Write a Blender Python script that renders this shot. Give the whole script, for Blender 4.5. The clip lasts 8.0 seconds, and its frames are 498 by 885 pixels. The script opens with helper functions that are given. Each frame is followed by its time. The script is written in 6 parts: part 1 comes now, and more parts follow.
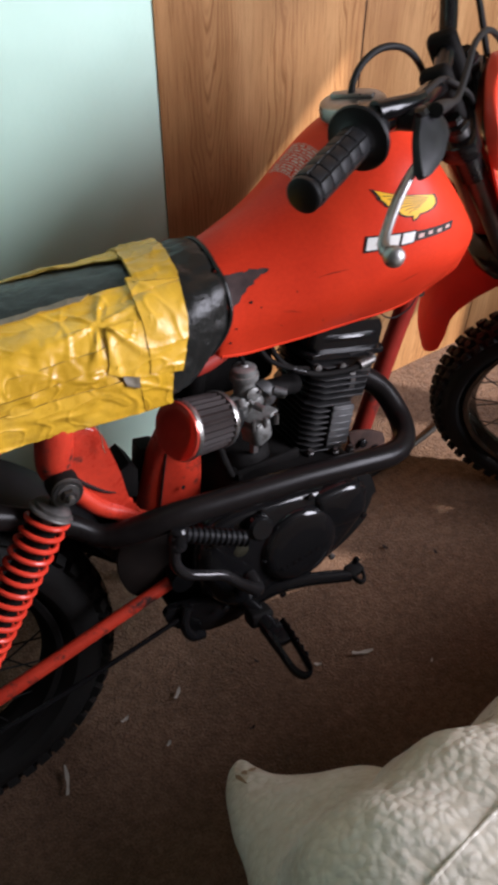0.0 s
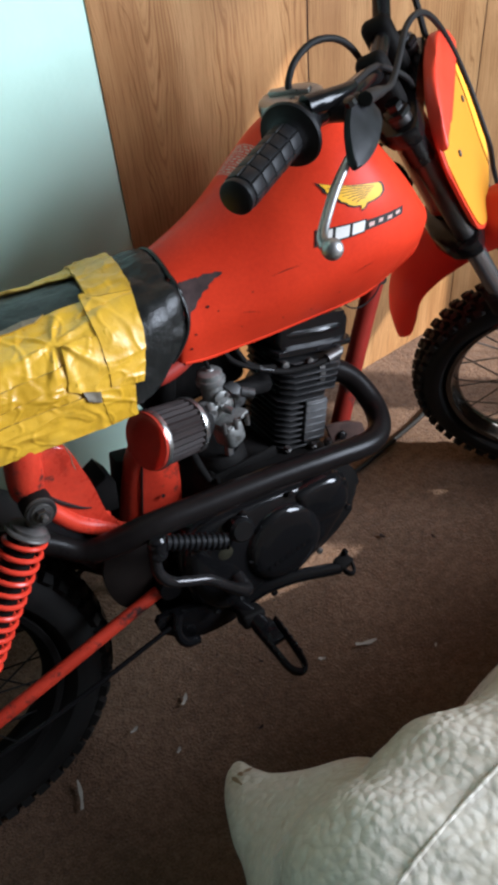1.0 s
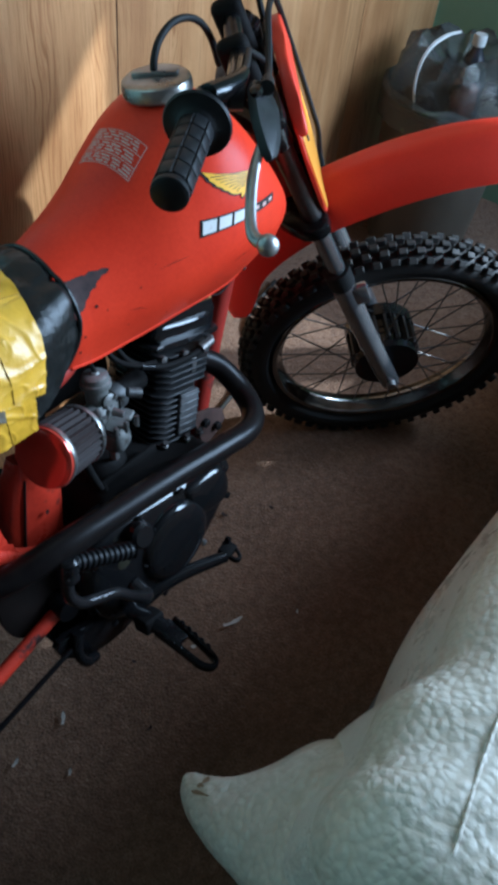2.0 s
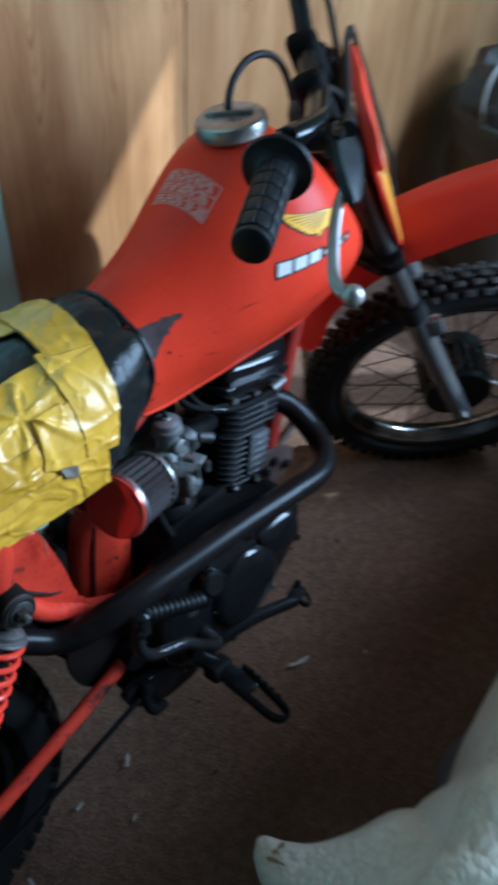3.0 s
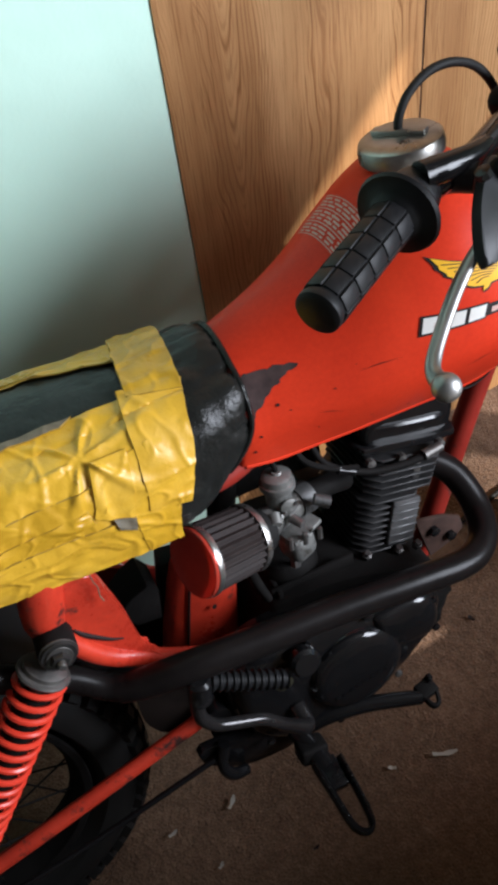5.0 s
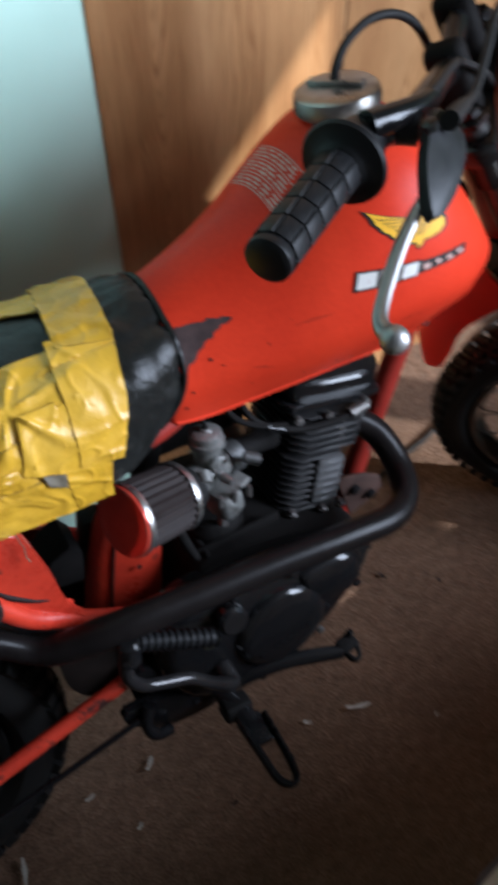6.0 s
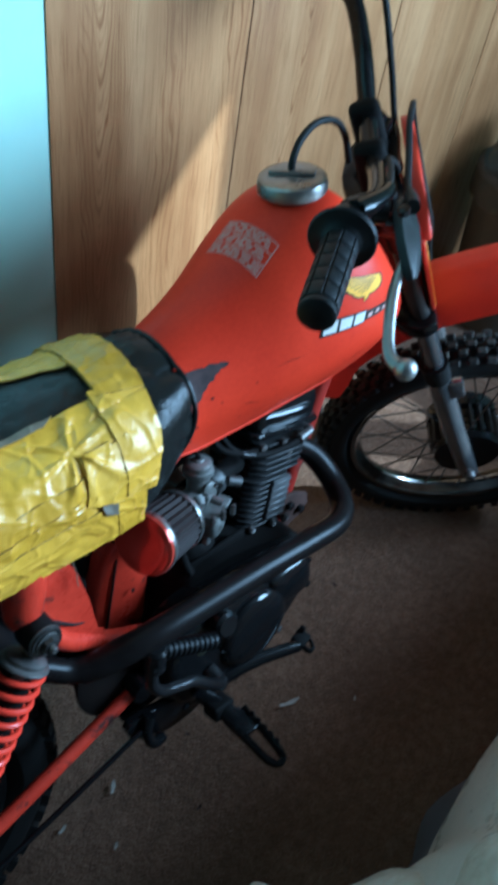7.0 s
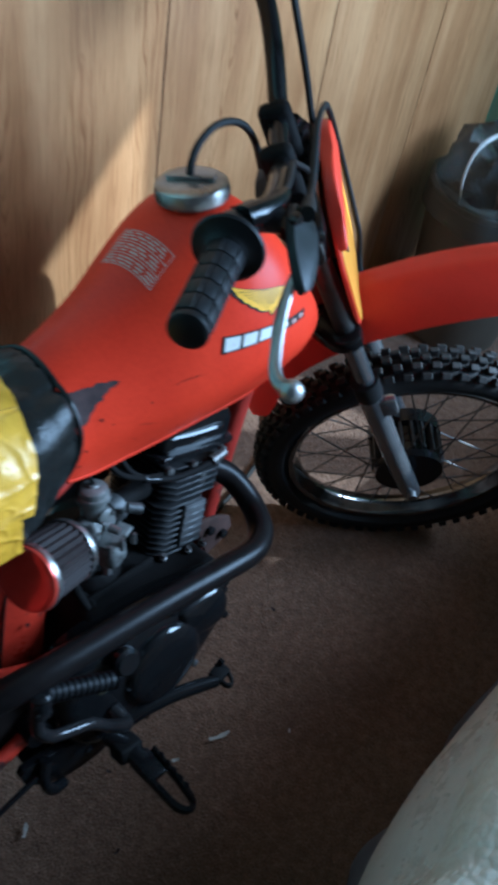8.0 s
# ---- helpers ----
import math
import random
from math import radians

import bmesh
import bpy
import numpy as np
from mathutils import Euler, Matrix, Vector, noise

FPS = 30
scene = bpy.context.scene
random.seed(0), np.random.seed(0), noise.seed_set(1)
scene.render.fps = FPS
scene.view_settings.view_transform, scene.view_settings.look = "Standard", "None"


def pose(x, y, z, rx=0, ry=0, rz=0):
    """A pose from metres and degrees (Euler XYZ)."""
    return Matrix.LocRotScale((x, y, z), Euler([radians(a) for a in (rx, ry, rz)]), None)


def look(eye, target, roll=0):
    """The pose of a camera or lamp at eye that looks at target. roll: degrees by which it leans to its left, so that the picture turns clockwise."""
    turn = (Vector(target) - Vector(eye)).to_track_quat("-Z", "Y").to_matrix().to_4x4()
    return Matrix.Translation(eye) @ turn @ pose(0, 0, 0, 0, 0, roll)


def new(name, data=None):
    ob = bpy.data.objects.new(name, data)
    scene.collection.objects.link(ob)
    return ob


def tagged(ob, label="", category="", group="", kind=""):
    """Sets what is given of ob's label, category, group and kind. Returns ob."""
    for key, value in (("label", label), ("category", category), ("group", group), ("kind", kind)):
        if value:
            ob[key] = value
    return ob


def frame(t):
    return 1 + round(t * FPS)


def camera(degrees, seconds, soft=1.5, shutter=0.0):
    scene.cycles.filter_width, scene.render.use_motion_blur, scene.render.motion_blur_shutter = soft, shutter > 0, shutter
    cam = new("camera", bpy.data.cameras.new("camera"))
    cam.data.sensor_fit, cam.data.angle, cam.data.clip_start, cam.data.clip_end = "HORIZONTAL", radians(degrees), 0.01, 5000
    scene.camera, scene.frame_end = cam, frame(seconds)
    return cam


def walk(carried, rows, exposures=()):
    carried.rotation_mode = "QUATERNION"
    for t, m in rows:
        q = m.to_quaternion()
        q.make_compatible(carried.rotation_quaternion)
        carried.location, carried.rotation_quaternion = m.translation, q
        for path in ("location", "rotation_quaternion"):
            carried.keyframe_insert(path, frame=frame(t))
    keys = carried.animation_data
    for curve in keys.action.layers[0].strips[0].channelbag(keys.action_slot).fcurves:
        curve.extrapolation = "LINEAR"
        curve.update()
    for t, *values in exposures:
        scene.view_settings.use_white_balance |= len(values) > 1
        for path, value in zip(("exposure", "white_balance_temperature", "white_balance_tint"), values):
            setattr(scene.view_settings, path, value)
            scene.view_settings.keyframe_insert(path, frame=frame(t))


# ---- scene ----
from mathutils.bvhtree import BVHTree

cam = camera(34.0, 8.0, soft=4.0, shutter=0.5)
PATH = [
    (0, (0.096, 0.105, 1.212), (0.896, 1.262, -0.210), 0.6),
    (0.5, (0.142, 0.062, 1.221), (0.892, 1.273, -0.183), -4.4),
    (1, (0.140, 0.073, 1.215), (0.905, 1.254, -0.207), -5.9),
    (1.5, (0.075, 0.165, 1.202), (1.084, 1.067, -0.271), 3.3),
    (1.7, (0.045, 0.206, 1.207), (1.170, 0.910, -0.290), 7.4),
    (2.8, (0.016, 0.296, 1.239), (1.256, 0.947, -0.189), 7.6),
    (3, (0.054, 0.301, 1.223), (1.183, 1.065, -0.24), 4.4),
    (3.5, (0.223, 0.279, 1.205), (1.101, 1.324, -0.257), -2.0),
    (4, (0.275, 0.277, 1.193), (0.906, 1.464, -0.288), -6.8),
    (4.5, (0.29, 0.267, 1.193), (0.852, 1.492, -0.285), -8.9),
    (4.7, (0.288, 0.266, 1.196), (0.847, 1.498, -0.277), -8.9),
    (5.8, (0.28, 0.285, 1.176), (0.893, 1.438, -0.339), -4.9),
    (6, (0.257, 0.289, 1.178), (0.995, 1.328, -0.363), -0.3),
    (6.5, (0.128, 0.332, 1.189), (1.129, 1.114, -0.356), 6.7),
    (7, (0.023, 0.354, 1.254), (1.209, 1.103, -0.172), 11.4),
    (7.5, (0.016, 0.346, 1.268), (1.294, 1.091, -0.078), 14.1),
    (8, (0.125, 0.317, 1.232), (1.346, 1.052, -0.171), 12.2),
]
EXPOSURES = [(0.0, 0.48, 6250, 21), (0.5, 0.56, 6000, 12), (1.0, 0.60, 5760, 11), (1.5, 0.44, 4980, 3), (2.8, 0.50, 4500, 0), (3.0, 0.46, 4430, -1), (3.5, 0.47, 4500, -6), (4.0, 0.38, 5150, -1), (4.5, 0.46, 6080, 13), (6.0, 0.44, 5500, 12), (6.5, 0.46, 4130, -6), (7.0, 0.54, 4120, -9), (7.5, 0.52, 4620, 0), (8.0, 0.46, 4280, -2)]
walk(cam, [(t, look(eye, target, roll)) for t, eye, target, roll in PATH], EXPOSURES)

# ---- world and light ----
world = bpy.data.worlds.new("world")
scene.world = world
world.use_nodes = True
wnt = world.node_tree
sky = wnt.nodes.new("ShaderNodeTexSky")
sky.sky_type, sky.sun_disc, sky.sun_elevation, sky.sun_rotation = "NISHITA", False, radians(36), radians(40)
wnt.links.new(sky.outputs["Color"], wnt.nodes["Background"].inputs["Color"])
wnt.nodes["Background"].inputs["Strength"].default_value = 0.12

# the sun comes over the viewer's right shoulder through the window in the east wall
SUN_WAY = Vector((-1.0, 1.06, -1.05)).normalized()
sun = new("sun", bpy.data.lights.new("sun", "SUN"))
sun.data.energy, sun.data.angle, sun.data.color = 5.0, radians(0.6), (1.0, 0.9, 0.76)
sun.matrix_world = look((0, 0, 3), Vector((0, 0, 3)) + SUN_WAY)

# the sky's light in the window's opening
win = new("window_light", bpy.data.lights.new("window_light", "AREA"))
win.data.shape, win.data.size, win.data.size_y = "RECTANGLE", 1.1, 1.25
win.data.spread = radians(180)
win.data.energy, win.data.color = 86.0, (0.94, 0.97, 1.0)
win.matrix_world = look((2.05, -0.845, 1.58), (1.05, -0.485, 1.58))


# ---- materials ----
def material(name):
    m = bpy.data.materials.new(name)
    m.use_nodes = True
    nt = m.node_tree
    b = nt.nodes["Principled BSDF"]
    return m, nt, b


def node(nt, kind, **values):
    n = nt.nodes.new(kind)
    for k, v in values.items():
        if k in n.inputs:
            n.inputs[k].default_value = v
    return n


def ramp(nt, fac, stops):
    r = nt.nodes.new("ShaderNodeValToRGB")
    while len(r.color_ramp.elements) < len(stops):
        r.color_ramp.elements.new(0.5)
    for e, (pos, col) in zip(r.color_ramp.elements, stops):
        e.position, e.color = pos, (*col, 1)
    nt.links.new(fac, r.inputs["Fac"])
    return r.outputs["Color"]


def coords(nt, scale=(1, 1, 1), kind="Object"):
    tc = nt.nodes.new("ShaderNodeTexCoord")
    mp = nt.nodes.new("ShaderNodeMapping")
    mp.inputs["Scale"].default_value = scale
    nt.links.new(tc.outputs[kind], mp.inputs["Vector"])
    return mp.outputs["Vector"]


def noise_of(nt, vec, scale, detail=4.0, rough=0.55, distortion=0.0):
    n = node(nt, "ShaderNodeTexNoise", Scale=scale, Detail=detail, Roughness=rough, Distortion=distortion)
    nt.links.new(vec, n.inputs["Vector"])
    return n.outputs["Fac"]


def bump(nt, b, height, strength=0.3, distance=0.002, before=None):
    n = node(nt, "ShaderNodeBump", Strength=strength, Distance=distance)
    nt.links.new(height, n.inputs["Height"])
    if before is not None:
        nt.links.new(before, n.inputs["Normal"])
    nt.links.new(n.outputs["Normal"], b.inputs["Normal"])
    return n.outputs["Normal"]


def mix(nt, fac, a, b_, kind="MIX"):
    n = nt.nodes.new("ShaderNodeMix")
    n.data_type, n.blend_type = "RGBA", kind
    for sock, v in ((n.inputs["Factor"], fac), (n.inputs["A"], a), (n.inputs["B"], b_)):
        if isinstance(v, (float, int)):
            sock.default_value = v
        elif isinstance(v, tuple):
            sock.default_value = (*v, 1)
        else:
            nt.links.new(v, sock)
    return n.outputs["Result"]


def surface(name, low, high, rough=(0.4, 0.6), metal=0.0, grain=60.0, patch=7.0, relief=0.15, depth=0.001, coat=0.0, spec=0.5, stain=None):
    """A plain material that varies between two colours at two scales, with fine relief."""
    m, nt, b = material(name)
    v = coords(nt)
    big, fine = noise_of(nt, v, patch, 5), noise_of(nt, v, grain, 6, 0.65)
    both = mix(nt, 0.35, big, fine)
    col = ramp(nt, both, [(0.3, low), (0.7, high)])
    if stain:
        mask = ramp(nt, noise_of(nt, v, stain[1], 7, 0.7), [(stain[2], (0, 0, 0)), (stain[2] + 0.08, (1, 1, 1))])
        col = mix(nt, mask, col, stain[0])
    nt.links.new(col, b.inputs["Base Color"])
    r = ramp(nt, both, [(0.3, (rough[0],) * 3), (0.7, (rough[1],) * 3)])
    nt.links.new(r, b.inputs["Roughness"])
    b.inputs["Metallic"].default_value = metal
    b.inputs["Coat Weight"].default_value = coat
    b.inputs["Coat Roughness"].default_value = 0.12
    b.inputs["Specular IOR Level"].default_value = spec
    bump(nt, b, fine, relief, depth)
    return m


RED = surface("red_paint", (0.51, 0.028, 0.011), (0.73, 0.050, 0.016), (0.32, 0.46), grain=220, patch=9, relief=0.06, depth=0.0006, spec=0.10, stain=((0.10, 0.03, 0.024), 46, 0.70))
# worn paint, darkened further for shade on the down tube and under the seat
RED_WORN_SHADED = surface("worn_shaded_red_paint", (0.20, 0.018, 0.012), (0.33, 0.028, 0.017), (0.4, 0.6), grain=120, patch=16, relief=0.15, depth=0.0008, spec=0.2, stain=((0.05, 0.025, 0.02), 20, 0.6))
RED_FRAME = surface("red_frame_paint", (0.40, 0.025, 0.013), (0.66, 0.052, 0.022), (0.22, 0.4), grain=160, patch=20, relief=0.15, depth=0.001, coat=0.2, stain=((0.05, 0.022, 0.018), 26, 0.58))
# real grime, with the shadow over the machine's rear put into the colour
RED_ARM_SHADED = surface("grimy_shaded_red_arm", (0.36, 0.024, 0.012), (0.58, 0.046, 0.02), (0.3, 0.46), grain=160, patch=20, relief=0.15, depth=0.001, stain=((0.03, 0.016, 0.014), 30, 0.54))
GUNMETAL = surface("dark_worn_steel", (0.03, 0.028, 0.028), (0.1, 0.094, 0.09), (0.3, 0.5), metal=0.7, grain=110, patch=22, relief=0.25, depth=0.001)
RUST = surface("rusty_bracket", (0.028, 0.017, 0.014), (0.085, 0.048, 0.038), (0.6, 0.8), grain=120, patch=25, relief=0.3, spec=0.2)
GRIME = surface("brown_grime", (0.005, 0.004, 0.0035), (0.016, 0.011, 0.009), (0.6, 0.8), grain=120, patch=25, relief=0.4, spec=0.12)
CAP_RED = surface("red_filter_cap", (0.50, 0.05, 0.03), (0.66, 0.08, 0.05), (0.10, 0.18), metal=0.3, grain=90, patch=22, relief=0.05, depth=0.0006, stain=((0.2, 0.03, 0.02), 30, 0.66))
RIM = surface("dark_chromed_rim", (0.1, 0.1, 0.1), (0.26, 0.255, 0.25), (0.12, 0.26), metal=1.0, grain=90, patch=30, relief=0.12, depth=0.0008)
RED_PLASTIC = surface("red_plastic", (0.64, 0.04, 0.018), (0.78, 0.062, 0.026), (0.34, 0.46), grain=300, patch=6, relief=0.06, depth=0.0006, spec=0.38)
BLACK_METAL = surface("black_enamel", (0.006, 0.006, 0.0065), (0.010, 0.0096, 0.010), (0.08, 0.16), grain=120, patch=20, relief=0.06, depth=0.0005, coat=0.15, spec=0.3, stain=((0.02, 0.018, 0.016), 26, 0.72))
CRANKCASE = surface("grimy_black_crankcase", (0.007, 0.0066, 0.0064), (0.014, 0.0128, 0.0122), (0.5, 0.75), grain=90, patch=20, relief=0.5, depth=0.002, spec=0.05)
SATIN_BLACK = surface("satin_black_steel", (0.005, 0.005, 0.0055), (0.010, 0.0096, 0.010), (0.13, 0.24), grain=140, patch=12, relief=0.15, depth=0.0008, spec=0.24, stain=((0.05, 0.034, 0.024), 35, 0.68))
WORN_BLACK = surface("worn_black_steel", (0.012, 0.011, 0.0115), (0.04, 0.037, 0.037), (0.16, 0.28), metal=0.45, grain=140, patch=16, relief=0.12, depth=0.0006)
PIPE = surface("pipe_black", (0.005, 0.0042, 0.0042), (0.012, 0.0098, 0.0095), (0.24, 0.38), grain=110, patch=10, relief=0.12, depth=0.0008, spec=0.12, stain=((0.09, 0.055, 0.038), 28, 0.66))
RUBBER = surface("rubber", (0.009, 0.009, 0.009), (0.018, 0.0172, 0.0165), (0.5, 0.7), grain=200, patch=18, relief=0.3, depth=0.001, spec=0.2)
GRIP_RUBBER = surface("grip_rubber", (0.006, 0.006, 0.0065), (0.012, 0.012, 0.013), (0.40, 0.54), grain=200, patch=30, relief=0.15, depth=0.0008, spec=0.18)
BLACK_PLASTIC = surface("black_plastic", (0.009, 0.009, 0.010), (0.017, 0.017, 0.019), (0.32, 0.46), grain=250, patch=25, relief=0.1, depth=0.0005, spec=0.3)
CHROME = surface("chrome", (0.55, 0.55, 0.53), (0.75, 0.75, 0.74), (0.12, 0.28), metal=1.0, grain=90, patch=22, relief=0.08, depth=0.0006)
STEEL = surface("dull_steel", (0.25, 0.25, 0.25), (0.42, 0.41, 0.4), (0.3, 0.5), metal=0.9, grain=120, patch=25, relief=0.15, depth=0.0007)
DIRTY_STEEL = surface("dirty_steel", (0.07, 0.065, 0.06), (0.2, 0.19, 0.18), (0.35, 0.6), metal=0.7, grain=110, patch=22, relief=0.25, depth=0.001)
DULL_CHROME = surface("dull_chrome", (0.20, 0.19, 0.18), (0.44, 0.43, 0.41), (0.2, 0.42), metal=0.9, grain=90, patch=30, relief=0.2, depth=0.001, stain=((0.10, 0.07, 0.05), 60, 0.6))
FORK = surface("fork_aluminium", (0.24, 0.24, 0.25), (0.38, 0.38, 0.385), (0.12, 0.22), metal=0.8, grain=100, patch=18, relief=0.12, depth=0.0006)
ALU = surface("cast_aluminium", (0.11, 0.11, 0.105), (0.28, 0.28, 0.265), (0.36, 0.58), metal=0.5, grain=160, patch=28, relief=0.4, depth=0.0012, stain=((0.06, 0.055, 0.045), 45, 0.6))
DARK_ALU = surface("dark_cast_aluminium", (0.05, 0.05, 0.05), (0.13, 0.13, 0.128), (0.4, 0.6), metal=0.5, grain=160, patch=28, relief=0.4, depth=0.0012, stain=((0.03, 0.026, 0.022), 45, 0.58))
FIN = surface("black_cylinder_fins", (0.010, 0.010, 0.011), (0.062, 0.060, 0.060), (0.36, 0.55), metal=0.4, grain=140, patch=25, relief=0.3, depth=0.001)
OLIVE = surface("olive_cap", (0.024, 0.022, 0.013), (0.04, 0.037, 0.022), (0.4, 0.6), metal=0.3, grain=120, patch=30, relief=0.2)
FIN_BARE = surface("bare_fin_face", (0.07, 0.07, 0.072), (0.16, 0.158, 0.158), (0.4, 0.6), metal=0.6, grain=140, patch=25, relief=0.35, depth=0.0012)
VINYL = surface("black_vinyl", (0.010, 0.0105, 0.0098), (0.018, 0.0185, 0.0172), (0.12, 0.22), grain=42, patch=10, relief=0.7, depth=0.004, spec=0.22)
def tape_material():
    """Glossy plastic tape: each strip a little different, crumpled, with rubbed-in grime."""
    m, nt, b = material("yellow_tape")
    v = coords(nt)
    info = nt.nodes.new("ShaderNodeObjectInfo")
    big, fine = noise_of(nt, v, 16, 5, 0.6), noise_of(nt, v, 150, 5, 0.65)
    col = ramp(nt, big, [(0.3, (0.57, 0.315, 0.018)), (0.55, (0.73, 0.42, 0.028)), (0.75, (0.78, 0.475, 0.06))])
    tone = ramp(nt, info.outputs["Random"], [(0.0, (0.84, 0.82, 0.72)), (0.5, (1, 1, 1)), (1.0, (1.02, 1.02, 1.3))])
    col = mix(nt, 1.0, col, tone, "MULTIPLY")
    grime = ramp(nt, noise_of(nt, v, 34, 7, 0.75), [(0.60, (0, 0, 0)), (0.74, (0.3, 0.3, 0.3))])
    col = mix(nt, grime, col, (0.22, 0.145, 0.035))
    nt.links.new(col, b.inputs["Base Color"])
    nt.links.new(ramp(nt, big, [(0.3, (0.24,) * 3), (0.7, (0.40,) * 3)]), b.inputs["Roughness"])
    crumple = nt.nodes.new("ShaderNodeTexVoronoi")
    crumple.feature = "SMOOTH_F1"
    crumple.inputs["Scale"].default_value = 38.0
    crumple.inputs["Randomness"].default_value = 1.0
    nt.links.new(v, crumple.inputs["Vector"])
    first = bump(nt, b, crumple.outputs["Distance"], 0.32, 0.005)
    second = bump(nt, b, noise_of(nt, v, 44, 3, 0.5), 0.42, 0.004, first)
    bump(nt, b, fine, 0.2, 0.0008, second)
    return m


TAPE = tape_material()
TAPE_GRIME = surface("grimy_tape_edge", (0.24, 0.14, 0.02), (0.46, 0.28, 0.04), (0.4, 0.6), grain=140, patch=40, relief=0.3, depth=0.001)
TAPE_DIRTY = surface("worn_tape_edge", (0.09, 0.075, 0.05), (0.24, 0.20, 0.13), (0.5, 0.7), grain=140, patch=40, relief=0.4, depth=0.001)
YELLOW = surface("yellow_plate", (0.70, 0.285, 0.018), (0.76, 0.335, 0.026), (0.40, 0.50), grain=150, patch=3, relief=0.05, depth=0.0005)
DECAL_YELLOW = surface("decal_yellow", (0.78, 0.4, 0.02), (0.86, 0.48, 0.03), (0.35, 0.5), grain=150, patch=20, relief=0.05, depth=0.0005, spec=0.2)
DECAL_BLACK = surface("decal_black", (0.012, 0.011, 0.011), (0.03, 0.026, 0.025), (0.4, 0.55), grain=150, patch=20, relief=0.05, depth=0.0005, spec=0.2)
DECAL_WHITE = surface("decal_white", (0.62, 0.6, 0.56), (0.78, 0.77, 0.74), (0.4, 0.55), grain=150, patch=20, relief=0.05, depth=0.0005, spec=0.2, stain=((0.3, 0.1, 0.06), 60, 0.62))
LABEL_GREY = surface("faded_label", (0.50, 0.30, 0.26), (0.64, 0.45, 0.40), (0.4, 0.6), grain=200, patch=30, relief=0.05, depth=0.0005, spec=0.2)
SPRING_RED = surface("spring_red", (0.62, 0.035, 0.018), (0.75, 0.055, 0.025), (0.25, 0.4), grain=120, patch=20, relief=0.08, depth=0.0005)
FILTER = surface("filter_mesh", (0.016, 0.0125, 0.012), (0.040, 0.031, 0.029), (0.5, 0.7), grain=500, patch=40, relief=0.5, depth=0.001, spec=0.16)
PAPER = surface("paper_scrap", (0.34, 0.31, 0.27), (0.48, 0.45, 0.4), (0.6, 0.8), grain=200, patch=40, relief=0.2)
WEAR = surface("worn_to_primer", (0.022, 0.017, 0.017), (0.075, 0.045, 0.042), (0.4, 0.6), grain=90, patch=45, relief=0.25, spec=0.25)
SCUFF_SHADE = surface("bare_scuff_and_shade", (0.012, 0.009, 0.009), (0.035, 0.02, 0.018), (0.5, 0.7), grain=160, patch=30, relief=0.3, spec=0.12)


def calc(nt, op, a, b=None, c=None):
    n = nt.nodes.new("ShaderNodeMath")
    n.operation = op
    for k, v in enumerate((a, b, c)):
        if v is None:
            continue
        if isinstance(v, (int, float)):
            n.inputs[k].default_value = v
        else:
            nt.links.new(v, n.inputs[k])
    return n.outputs["Value"]


